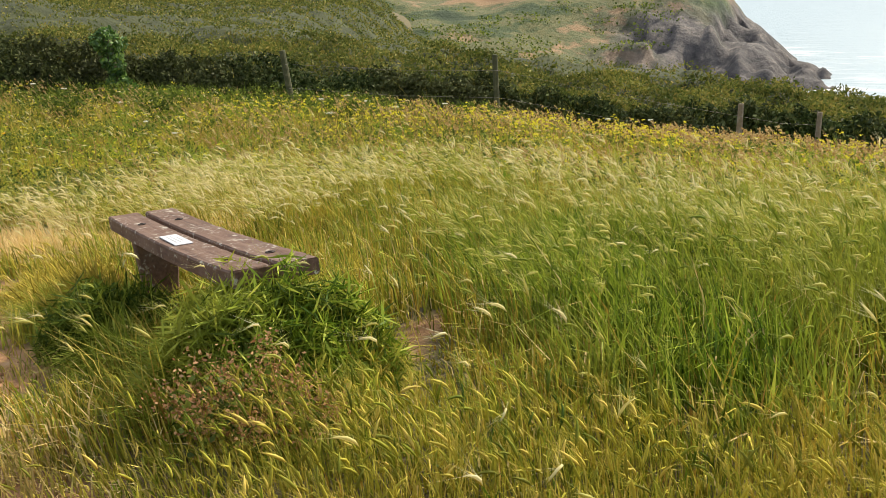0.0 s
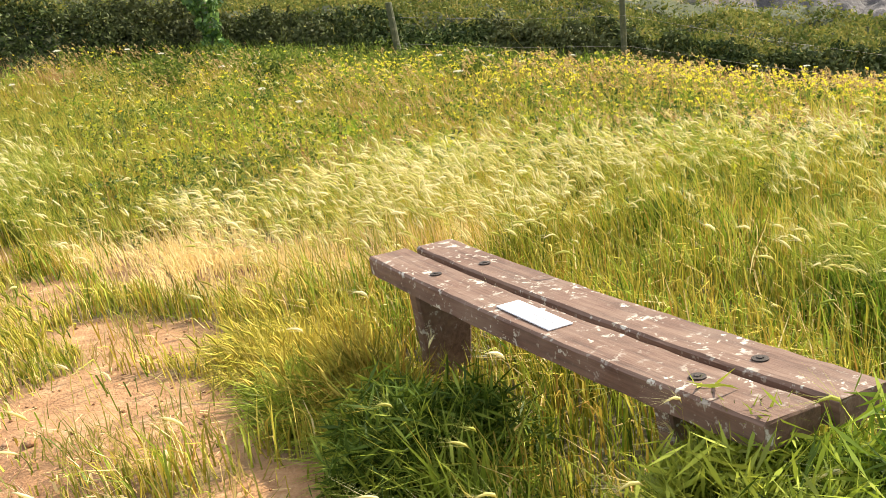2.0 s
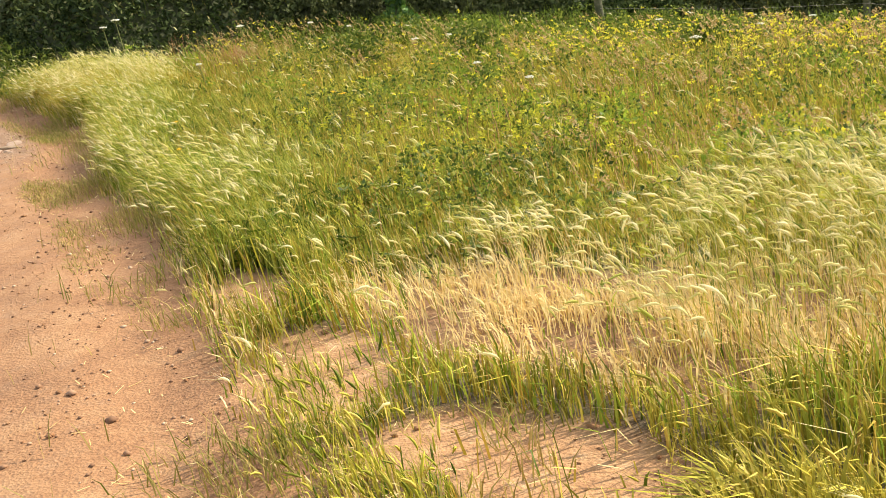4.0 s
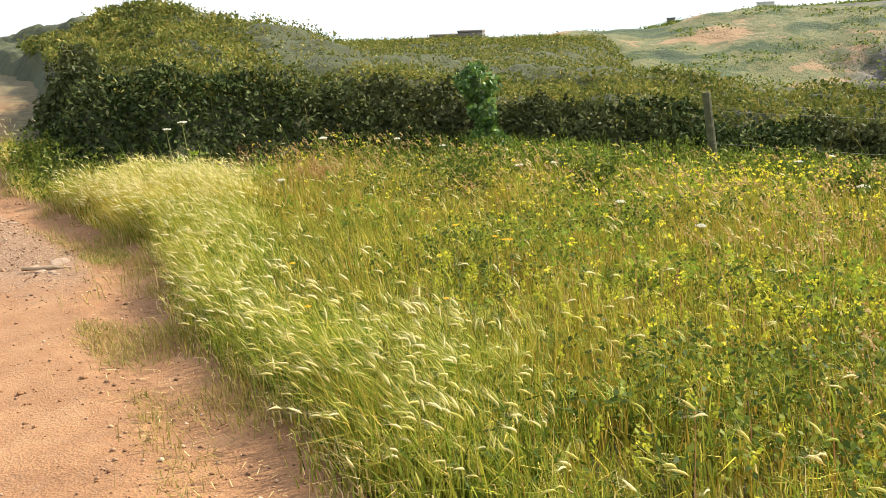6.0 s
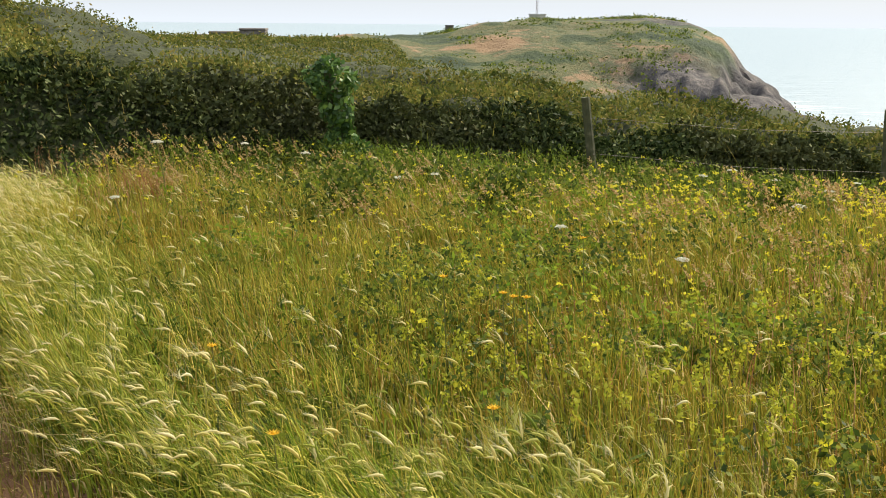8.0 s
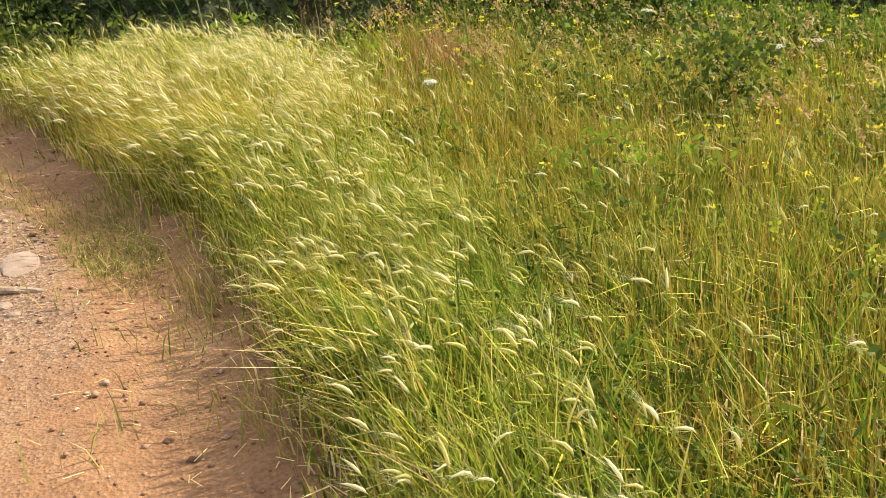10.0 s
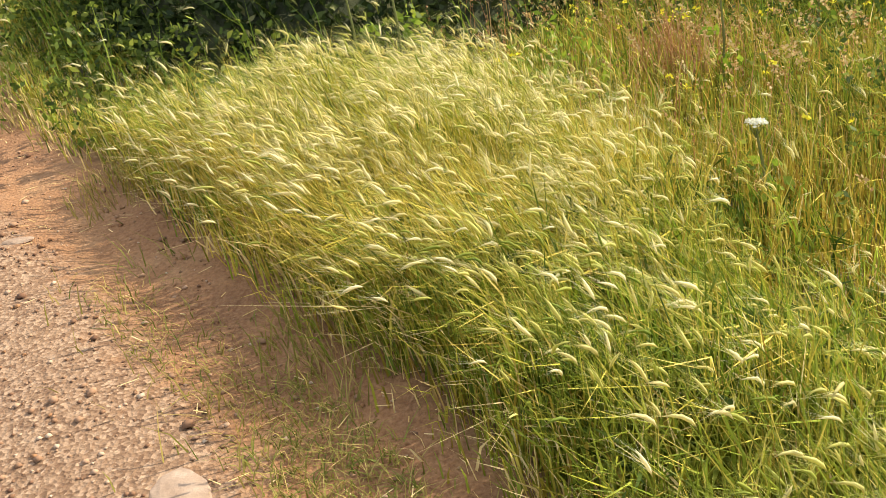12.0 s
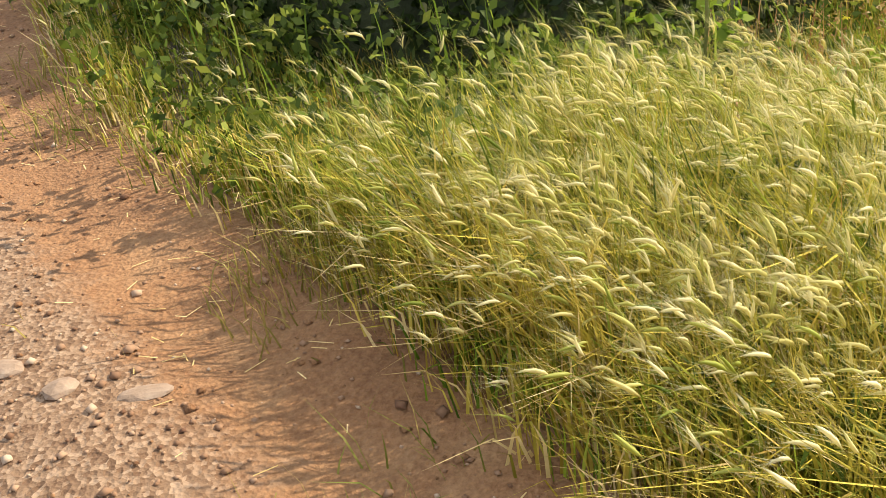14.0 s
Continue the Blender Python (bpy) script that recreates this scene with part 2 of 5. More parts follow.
def headland_material():
    m, t, out = nodes_of("headland_turf_and_rock")
    p = add(t, "ShaderNodeBsdfPrincipled", Roughness=0.95)
    turf = ramp(t, noise_of(t, 0.06, 9, 0.66), ((0.38, (0.030, 0.050, 0.020)), (0.46, (0.06, 0.085, 0.028)), (0.50, (0.15, 0.14, 0.055)), (0.54, (0.10, 0.115, 0.045)), (0.59, (0.30, 0.19, 0.10))))
    rock = ramp(t, noise_of(t, 0.35, 8, 0.72), ((0.35, (0.035, 0.033, 0.038)), (0.55, (0.12, 0.105, 0.10)), (0.72, (0.30, 0.25, 0.21))))
    at = t.nodes.new("ShaderNodeAttribute")
    at.attribute_name = "rock"
    t.links.new(mixed(t, at.outputs["Fac"], turf, rock), p.inputs["Base Color"])
    b = add(t, "ShaderNodeBump", Strength=0.7, Distance=1.2)
    t.links.new(noise_of(t, 0.6, 7, 0.7), b.inputs["Height"])
    t.links.new(b.outputs[0], p.inputs["Normal"])
    t.links.new(p.outputs[0], out.inputs["Surface"])
    return m


MAT_HEAD = headland_material()


def sea_material():
    m, t, out = nodes_of("sea_water")
    p = add(t, "ShaderNodeBsdfPrincipled", Roughness=0.3, IOR=1.33)
    co = t.nodes.new("ShaderNodeTexCoord")
    mp = t.nodes.new("ShaderNodeMapping")
    mp.inputs["Scale"].default_value = (0.35, 0.9, 1)
    mp.inputs["Rotation"].default_value = (0, 0, 0.35)
    t.links.new(co.outputs["Object"], mp.inputs["Vector"])
    n = add(t, "ShaderNodeTexNoise", Scale=0.16, Detail=8.0, Roughness=0.66)
    t.links.new(mp.outputs[0], n.inputs["Vector"])
    at = t.nodes.new("ShaderNodeAttribute")
    at.attribute_name = "surf"
    s = t.nodes.new("ShaderNodeMath")
    s.operation = "ADD"
    t.links.new(n.outputs["Fac"], s.inputs[0])
    t.links.new(at.outputs["Fac"], s.inputs[1])
    foam = ramp(t, s.outputs[0], ((0.66, (0, 0, 0)), (0.8, (1, 1, 1))))
    t.links.new(mixed(t, foam, (0.40, 0.48, 0.52), (0.88, 0.9, 0.9)), p.inputs["Base Color"])
    b = add(t, "ShaderNodeBump", Strength=0.9, Distance=1.6)
    t.links.new(n.outputs["Fac"], b.inputs["Height"])
    t.links.new(b.outputs[0], p.inputs["Normal"])
    t.links.new(p.outputs[0], out.inputs["Surface"])
    return m


MAT_SEA = sea_material()

# ---- building helpers ----
rng = np.random.default_rng(7)


def part(name, bm, material, parent=None, label=""):
    me = bpy.data.meshes.new(name)
    bm.to_mesh(me)
    bm.free()
    me.materials.append(material)
    ob = new(name, me)
    if parent:
        ob.parent = parent
    return tagged(ob, label)


def soup(name, verts, polys, material, parent=None, smooth=False):
    """One mesh from arrays: verts (n, 3) and a list of (k, m) index arrays."""
    me = bpy.data.meshes.new(name)
    me.vertices.add(len(verts))
    me.vertices.foreach_set("co", np.asarray(verts, np.float32).ravel())
    loops = np.concatenate([np.asarray(p).ravel() for p in polys]).astype(np.int32)
    sizes = np.concatenate([np.full(len(p), np.asarray(p).shape[1]) for p in polys]).astype(np.int32)
    me.loops.add(len(loops))
    me.loops.foreach_set("vertex_index", loops)
    me.polygons.add(len(sizes))
    me.polygons.foreach_set("loop_start", np.concatenate(([0], np.cumsum(sizes)[:-1])).astype(np.int32))
    if smooth:
        me.polygons.foreach_set("use_smooth", np.ones(len(sizes), bool))
    me.update(calc_edges=True)
    me.materials.append(material)
    ob = new(name, me)
    if parent:
        ob.parent = parent
    return ob


def sm(a, b, v):
    s = np.clip((np.asarray(v, float) - a) / (b - a), 0, 1)
    return s * s * (3 - 2 * s)


def value_noise(x, y, size, seed=0):
    """Smooth noise from -1 to 1 with cells of that size."""
    gx, gy = np.asarray(x) / size, np.asarray(y) / size
    ix, iy = np.floor(gx).astype(int), np.floor(gy).astype(int)
    fx, fy = gx - ix, gy - iy
    fx, fy = fx * fx * (3 - 2 * fx), fy * fy * (3 - 2 * fy)

    def h(i, j):
        v = np.sin(i * 127.1 + j * 311.7 + seed * 74.7) * 43758.5453
        return 2 * (v - np.floor(v)) - 1
    top = h(ix, iy) * (1 - fx) + h(ix + 1, iy) * fx
    low = h(ix, iy + 1) * (1 - fx) + h(ix + 1, iy + 1) * fx
    return top * (1 - fy) + low * fy


# ---- lie of the land ----
EDGE = np.array([(3.4, -3.2), (1.0, 0.1), (-0.3, 1.7), (-1.3, 2.55), (-2.4, 3.6), (-3.5, 4.85), (-4.5, 6.3), (-5.9, 8.3), (-7.3, 9.75), (-8.33, 11.4),
                 (-9.12, 12.3), (-10.15, 13.15), (-11.2, 13.88), (-11.8, 14.25), (-12.6, 15.0), (-14.0, 16.6), (-15.5, 18.4), (-19, 22.4)])
HEDGE_X = (-60, -20, -16.5, -14.3, -13.3, -11.6, -10.5, -9.3, -8.1, -7.0, -3.7, 0.3, 5, 10, 60)
HEDGE_Y = (70, 26.0, 21.6, 18.9, 17.6, 15.25, 15.4, 16.5, 17.6, 18.4, 19.1, 19.5, 19.5, 20.2, 30)
SEA = -13.5


def edge_distance_exact(x, y):
    """Metres into the meadow from the edge of the track; negative on the track."""
    best = np.full(np.shape(x), 1e9)
    sign = np.ones(np.shape(x))
    for (ax, ay), (bx, by) in zip(EDGE[:-1], EDGE[1:]):
        dx, dy = bx - ax, by - ay
        s = np.clip(((x - ax) * dx + (y - ay) * dy) / (dx * dx + dy * dy), 0, 1)
        qx, qy = x - ax - s * dx, y - ay - s * dy
        d = np.hypot(qx, qy)
        near = d < best
        best = np.where(near, d, best)
        sign = np.where(near, np.where(dx * qy - dy * qx < 0, 1.0, -1.0), sign)
    return best * sign


LOOK_X, LOOK_Y, LOOK_STEP = -18.0, -2.0, 0.05


def looked_up(table, x, y):
    fx, fy = (np.asarray(x, float) - LOOK_X) / LOOK_STEP, (np.asarray(y, float) - LOOK_Y) / LOOK_STEP
    ix = np.clip(fx.astype(int), 0, table.shape[1] - 2)
    iy = np.clip(fy.astype(int), 0, table.shape[0] - 2)
    fx, fy = np.clip(fx - ix, 0, 1), np.clip(fy - iy, 0, 1)
    return (table[iy, ix] * (1 - fx) + table[iy, ix + 1] * fx) * (1 - fy) + (table[iy + 1, ix] * (1 - fx) + table[iy + 1, ix + 1] * fx) * fy


LX, LY = np.meshgrid(np.arange(LOOK_X, 11, LOOK_STEP), np.arange(LOOK_Y, 23, LOOK_STEP))
EDGE_TABLE = edge_distance_exact(LX, LY)


def edge_distance(x, y):
    return looked_up(EDGE_TABLE, x, y)


def hedge_line(x):
    return np.interp(x, HEDGE_X, HEDGE_Y) + 0.22 * value_noise(x, np.zeros(np.shape(x)), 1.3, 17) + 0.1 * value_noise(x, np.zeros(np.shape(x)), 0.5, 18)


def plain(x, y):
    """The meadow: it dips away from the track and down to the sea on the far side."""
    x, y = np.clip(x, -17, 10), np.clip(y, -6, 21)
    yy = np.where(y > 3.5, y, 3.5 + 0.25 * (y - 3.5))
    return 0.413 + 0.123 * x - 0.103 * yy - 0.0107 * x * yy - 0.06 * np.maximum(x, 0)


def bushes(x, y, cell, seed):
    """Rounded tops of bushes, one a cell, from 0 in the gaps to about 1."""
    x, y = np.asarray(x, float), np.asarray(y, float)
    ix, iy = np.floor(x / cell), np.floor(y / cell)
    best = np.zeros(np.shape(x))
    for i in (-1, 0, 1):
        for j in (-1, 0, 1):
            a, b = ix + i, iy + j
            h = [np.abs(np.sin(a * p + b * q + seed) * 43758.5453) % 1 for p, q in ((127.1, 311.7), (269.5, 183.3), (419.2, 371.9))]
            r = 0.62 + 0.4 * h[2]
            d = np.hypot(x / cell - a - h[0], y / cell - b - h[1]) / r
            best = np.maximum(best, np.sqrt(np.clip(1 - d * d, 0, 1)) * (0.45 + 0.55 * h[2]))
    return best


def canopy(x, y):
    """The top of the thicket behind the fence, bush beside bush, rising to a brow."""
    u = y - hedge_line(x)
    front = np.interp(x, (-20, -11, -9, -7, -3, 0, 3, 7, 12), (0.1, -0.1, -0.2, -0.3, -0.65, -1.05, -1.5, -1.95, -2.6))
    left = (1.1 * sm(-8.8, -15, x) + 0.35 * sm(-15, -19, x)) * sm(0.3, 5, u) * (1 - 0.85 * sm(6, 20, u))
    brow = np.interp(x, (-8, -6, -4, -0.8, 3, 6, 11), (-0.15, -0.25, -0.6, -1.0, -1.32, -1.68, -2.55))
    mid = sm(0.6, 9, u) * (brow - front) * sm(-13, -8, x)
    wall = np.interp(x, (-20, -11, -9, -7), (0.6, 0.45, 0.3, 0.05)) * sm(4.5, 1.5, u)
    z = front + np.maximum(np.maximum(left, mid), wall)
    z = z - 0.016 * np.maximum(y - 40, 0) - np.minimum(0.12 * np.maximum(y - 28, 0), 4.5) * sm(-10.5, -3.5, x + 0.03 * (y - 28))
    near = sm(26, 14, u)
    lump = 0.85 * bushes(x, y, 1.7, 0.3) + 0.35 * bushes(x, y, 0.7, 1.7) - 0.62
    wide = 1.7 * bushes(x, y, 4.2, 2.9) + 0.5 * bushes(x, y, 1.9, 4.4) - 1.95
    return z + (lump * near + wide * (1 - near)) * np.clip(0.35 + u / 3, 0.35, 1)


def coast(x, y):
    """0 on the land, 1 past the foot of the cliff."""
    c = np.interp(y, (10, 26, 45, 70, 110, 400), (15, 11.5, 4, -4, -9, -40))
    return sm(0, 14, x - c)


def land(x, y):
    hy = hedge_line(x)
    behind = sm(0.3, 3.0, y - hy)
    track = edge_distance(x, y)
    z = plain(x, y)
    z = z - 0.05 * sm(0.15, -0.35, track) + 0.035 * sm(-0.2, -0.55, track) * sm(-1.2, -0.6, track)
    z = z + 0.015 * value_noise(x, y, 0.5, 1) + 0.008 * value_noise(x, y, 0.17, 2)
    z = z * (1 - behind) + (canopy(x, y) - 0.75 - 1.2 * sm(30, 60, y)) * behind
    return z * (1 - coast(x, y)) + (SEA - 4) * coast(x, y)


def grid(xs, ys):
    gx, gy = np.meshgrid(xs, ys)
    n, m = len(xs), len(ys)
    i = (np.arange(m - 1)[:, None] * n + np.arange(n - 1)[None]).ravel()
    return gx.ravel(), gy.ravel(), np.stack([i, i + 1, i + n + 1, i + n], 1)


def bare(x, y):
    """1 on trodden earth among the grass round the bench."""
    v = np.zeros(np.shape(x))
    for cx, cy, rx, ry, a in ((-2.95, 5.35, 0.75, 0.28, 0.5), (-2.65, 4.55, 0.75, 0.38, 0.6), (-1.9, 3.75, 0.42, 0.34, 0.7), (-0.14, 3.8, 0.09, 0.35, 0.2),
                              (-3.9, 6.1, 0.55, 0.3, 0.9), (-4.6, 7.1, 0.45, 0.22, 0.9)):
        c, s = math.cos(a), math.sin(a)
        u, w = ((x - cx) * c - (y - cy) * s) / rx, ((x - cx) * s + (y - cy) * c) / ry
        v = np.maximum(v, sm(1.25, 0.75, np.hypot(u, w) + 0.25 * value_noise(x, y, 0.25, 9)))
    return v


def ellipse(x, y, cx, cy, rx, ry, a=0.0):
    c, s = math.cos(a), math.sin(a)
    u, w = ((x - cx) * c - (y - cy) * s) / rx, ((x - cx) * s + (y - cy) * c) / ry
    return sm(1.2, 0.8, np.hypot(u, w) + 0.2 * value_noise(x, y, 0.5, 21))


def straw_zone(x, y):
    return np.maximum(ellipse(x, y, -2.55, 6.5, 1.25, 0.7, 0.25), 0.8 * ellipse(x, y, -3.4, 6.9, 0.7, 0.5))


# the ground, one sheet
xs = np.concatenate([np.linspace(-400, -40, 13)[:-1], np.linspace(-40, -16, 25)[:-1], np.arange(-16, 4.4, 0.11), np.arange(4.4, 14, 0.3), np.linspace(14, 60, 30), np.linspace(80, 300, 8)])
ys = np.concatenate([np.linspace(-300, -20, 9)[:-1], np.linspace(-20, -1, 20)[:-1], np.arange(-1, 19, 0.11), np.arange(19, 48, 0.5), np.linspace(48, 130, 42), np.linspace(140, 500, 10)])
gx, gy, quads = grid(xs, ys)
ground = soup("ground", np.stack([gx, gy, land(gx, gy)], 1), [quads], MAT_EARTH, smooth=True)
tagged(ground, "reddish trodden earth with gravel under a coastal meadow", "ground", kind="structure")
ed = edge_distance_exact(gx, gy)
for key, val in (("gravel", sm(-0.2, -0.7, ed) * sm(-4.2, -3.2, ed) * (0.25 + 0.75 * sm(10.3, 12.0, gy))),
                 ("dust", np.clip(0.8 * bare(gx, gy) + 0.2 * sm(-0.15, -0.5, ed) * sm(12.0, 9.5, gy) * (0.6 + 0.6 * value_noise(gx, gy, 0.6, 15)), 0, 0.9)),
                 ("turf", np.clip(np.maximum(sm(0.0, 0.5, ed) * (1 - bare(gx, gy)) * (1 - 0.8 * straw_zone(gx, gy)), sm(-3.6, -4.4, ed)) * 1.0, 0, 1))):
    a = ground.data.attributes.new(key, "FLOAT", "POINT")
    a.data.foreach_set("value", val.astype(np.float32))

# the sea
rr = np.concatenate([np.linspace(0, 400, 60), np.geomspace(420, 4700, 30)])
aa = np.linspace(0, 2 * math.pi, 121)[:-1]
R, A = np.meshgrid(rr, aa, indexing="ij")
i = (np.arange(len(rr) - 1)[:, None] * 120 + np.arange(120)[None])
j = (np.arange(len(rr) - 1)[:, None] * 120 + (np.arange(120)[None] + 1) % 120)
sx, sy = (R * np.sin(A)).ravel(), (R * np.cos(A)).ravel()
sea = soup("water", np.stack([sx, sy, np.full(sx.shape, SEA)], 1), [np.stack([i, j, j + 120, i + 120], 2).reshape(-1, 4)], MAT_SEA, smooth=True)
tagged(sea, "glittering pale blue sea with white surf below the cliffs", "sea", kind="structure")


# ---- the headland ----
def headland():
    px, py = -5.0, 6.0
    az = np.linspace(-14, 23.6, 210)
    r = np.concatenate([np.linspace(104, 190, 70), np.linspace(192, 240, 26)])
    AZ, RR = np.meshgrid(az, r)
    skyline = np.interp(AZ, (-14, -4, -1.9, -0.6, 1.7, 4.4, 8.3, 10.8, 13.3, 15.2, 16.5, 18.1, 19.6, 21.2, 22.4, 23.3), (-1.2, -1.1, -0.87, -0.63, -0.27, 0.08, 0.14, 0.31, 0.05, -0.76, -2.33, -3.55, -4.75, -5.6, -6.3, -7.8))
    reach = np.interp(AZ, (-14, 12, 16, 20, 24), (190, 186, 172, 152, 138))
    crest = 1.0 + reach * np.tan(np.radians(skyline))
    foot = np.interp(AZ, (-14, -2, 6, 12, 24), (-6, -8, -12, -15, -17))
    start = np.interp(AZ, (-14, 4, 14, 24), (104, 114, 122, 120))
    RR = start + (RR - 104) / 86 * (reach - start)
    s = np.clip((RR - start) / (reach - start), 0, 1)
    z = foot + (crest - foot) * np.sin(s * math.pi / 2) ** 0.9
    z = np.where(RR > reach, crest - (RR - reach) * 0.04 * (1 + (RR - reach) * 0.1), z)
    X, Y = px + RR * np.sin(np.radians(AZ)), py + RR * np.cos(np.radians(AZ))
    inner = np.sin(np.clip(s, 0, 1) * math.pi)
    rocky = sm(7, 12, AZ) * sm(-3.0, -7.5, z + 1.5 * value_noise(X, Y, 9, 13)) + sm(15.2, 17.6, AZ + value_noise(X, Y, 10, 12))
    z = z + inner * (1.6 * value_noise(X, Y, 22, 1) + 0.8 * value_noise(X, Y, 8, 2)) + np.clip(rocky, 0, 1) * (2.2 * value_noise(X, Y, 7, 4) + 1.3 * value_noise(X, Y, 2.6, 5) + 1.6 * np.abs(value_noise(AZ, RR * 0.03, 0.9, 14)) - 0.9) * np.where(RR < reach * 0.97, 1, 0.3)
    z = z + 0.25 * value_noise(X, Y, 3.0, 6)
    n, m = len(az), len(r)
    k = (np.arange(m - 1)[:, None] * n + np.arange(n - 1)[None]).ravel()
    ob = soup("headland", np.stack([X.ravel(), Y.ravel(), z.ravel()], 1), [np.stack([k, k + 1, k + n + 1, k + n], 1)], MAT_HEAD, smooth=True)
    a = ob.data.attributes.new("rock", "FLOAT", "POINT")
    mottled = np.clip(rocky + 0.5 * value_noise(X, Y, 7, 8) * (rocky > 0.05), 0, 1) + sm(0.45, 0.7, value_noise(X, Y, 12, 11)) * sm(6, 10, AZ) * 0.8
    a.data.foreach_set("value", np.clip(mottled, 0, 1).ravel().astype(np.float32))
    tagged(ob, "rocky green and tan headland running out into the sea", "headland", kind="structure")
    return X, Y, z


HX, HY, HZ = headland()
d = np.full(sx.shape, 1e9)
for q in range(0, HX.size, 37):
    if abs(HZ.ravel()[q] - SEA) < 3:
        d = np.minimum(d, np.hypot(sx - HX.ravel()[q], sy - HY.ravel()[q]))
a = sea.data.attributes.new("surf", "FLOAT", "POINT")
a.data.foreach_set("value", (0.22 * np.exp(-d / 14)).astype(np.float32))


# ---- growth ----
WIND = np.array((-0.93, -0.25))


def ground_points(count, x0, x1, y0, y1, weight):
    """Random places in the box, kept by weight (0 to 1)."""
    step = 0.2
    cx, cy = np.meshgrid(np.arange(x0, x1, step), np.arange(y0, y1, step))
    w = np.clip(weight(cx + step / 2, cy + step / 2), 0, 1)
    pad = np.pad(w, 1, mode="edge")
    top = np.max([pad[i:i + w.shape[0], j:j + w.shape[1]] for i in range(3) for j in range(3)], axis=0)
    per = rng.poisson(count * step * step / ((x1 - x0) * (y1 - y0)) * top)
    k = np.repeat(np.arange(per.size), per.ravel())
    p = np.stack([cx.ravel()[k], cy.ravel()[k]], 1) + rng.random((len(k), 2)) * step
    return p[rng.random(len(p)) * top.ravel()[k] < weight(p[:, 0], p[:, 1])]


WALK = np.array([(0.1, 0.1), (-1.4, 1.9), (-3.7, 4.1), (-5.1, 5.9), (-6.3, 7.4), (-7.8, 9.7), (-9.75, 11.6)])


def walk_distance_exact(x, y):
    best = np.full(np.shape(x), 1e9)
    for (ax, ay), (bx, by) in zip(WALK[:-1], WALK[1:]):
        dx, dy = bx - ax, by - ay
        s = np.clip(((x - ax) * dx + (y - ay) * dy) / (dx * dx + dy * dy), 0, 1)
        best = np.minimum(best, np.hypot(x - ax - s * dx, y - ay - s * dy))
    return best


WALK_TABLE = walk_distance_exact(LX, LY)


def walk_distance(x, y):
    return looked_up(WALK_TABLE, x, y)


def blades(p, height, width, lean, spread=0.35, soft=0.0):
    """Bent grass blades: their corner points, faces, tips and the way the tips point."""
    n = len(p)
    z = land(p[:, 0], p[:, 1])
    base = np.stack([p[:, 0], p[:, 1], z - 0.01], 1)
    turn = rng.random(n) * 2 * math.pi
    side = np.stack([np.cos(turn), np.sin(turn), np.zeros(n)], 1) * (width / 2)[:, None]
    gust = 1 + 0.5 * value_noise(p[:, 0], p[:, 1], 0.8, 12)
    bend = (WIND[None] * (lean * gust)[:, None] + rng.normal(0, spread, (n, 2)))
    flat = np.hypot(bend[:, 0], bend[:, 1])
    up = height / np.sqrt(1 + 0.5 * flat ** 2)
    b3 = np.concatenate([bend * height[:, None], np.zeros((n, 1))], 1)
    mid = base + b3 * 0.28 + np.stack([0 * up, 0 * up, up * 0.58], 1)
    flop = np.where(rng.random(n) < soft, rng.uniform(0.45, 0.95, n), 1.0)
    tip = base + b3 * (0.85 + 0.5 * (1 - flop))[:, None] + np.stack([0 * up, 0 * up, up * flop], 1)
    v = np.stack([base - side, base + side, mid - side * 0.75, mid + side * 0.75, tip], 1).reshape(-1, 3)
    k = np.arange(n)[:, None] * 5
    way = tip - mid
    return v, [k + np.array([[0, 1, 3, 2]]), k + np.array([[2, 3, 4]])], tip, way / np.linalg.norm(way, axis=1)[:, None]


def stuff(name, v, f, material, label, category):
    return tagged(soup(name, v, f, material), label, category, kind="stuff")


def bench_clear(x, y):
    """0 under the bench's planks, where only low grass grows."""
    ux, uy = -0.567, 0.823
    s = (x + 0.61) * ux + (y - 3.31) * uy
    w = (x + 0.61) * 0.823 + (y - 3.31) * 0.567
    return 1 - sm(-0.05, 0.05, s) * sm(1.85, 1.75, s) * sm(0.24, 0.17, np.abs(w))


def lush_zone(x, y):
    return np.maximum.reduce([ellipse(x, y, 0.98, 4.35, 0.95, 1.5, -0.1), ellipse(x, y, 2.2, 4.2, 1.2, 1.4)])


def barley_zone(x, y):
    e = edge_distance(x, y)
    band = sm(0.05, 0.4, e) * sm(1.1, 0.6, e + 0.35 * value_noise(x, y, 1.1, 31)) * sm(6.2, 8.2, y)
    more = ellipse(x, y, -9.6, 13.7, 1.8, 0.85, 0.7)
    near = np.maximum(ellipse(x, y, -1.0, 6.9, 1.6, 0.8, -0.3), ellipse(x, y, 1.9, 5.2, 1.6, 1.6) * 0.8) * np.clip(0.15 + 0.9 * value_noise(x, y, 0.6, 34), 0, 0.7)
    far_side = 1 - sm(1.5, 0.9, hedge_line(x) - y) * sm(-8.6, -9.2, x)
    return np.maximum.reduce([band, more, near]) * far_side


def start_zone(x, y):
    """Short yellow barley at the start of the walk and by the bench."""
    return np.maximum.reduce([ellipse(x, y, -0.2, 2.35, 1.35, 0.5, 0.05), ellipse(x, y, -2.2, 4.75, 0.8, 0.36, 0.9), 0.9 * ellipse(x, y, -3.5, 5.3, 0.75, 0.28, 0.9)])


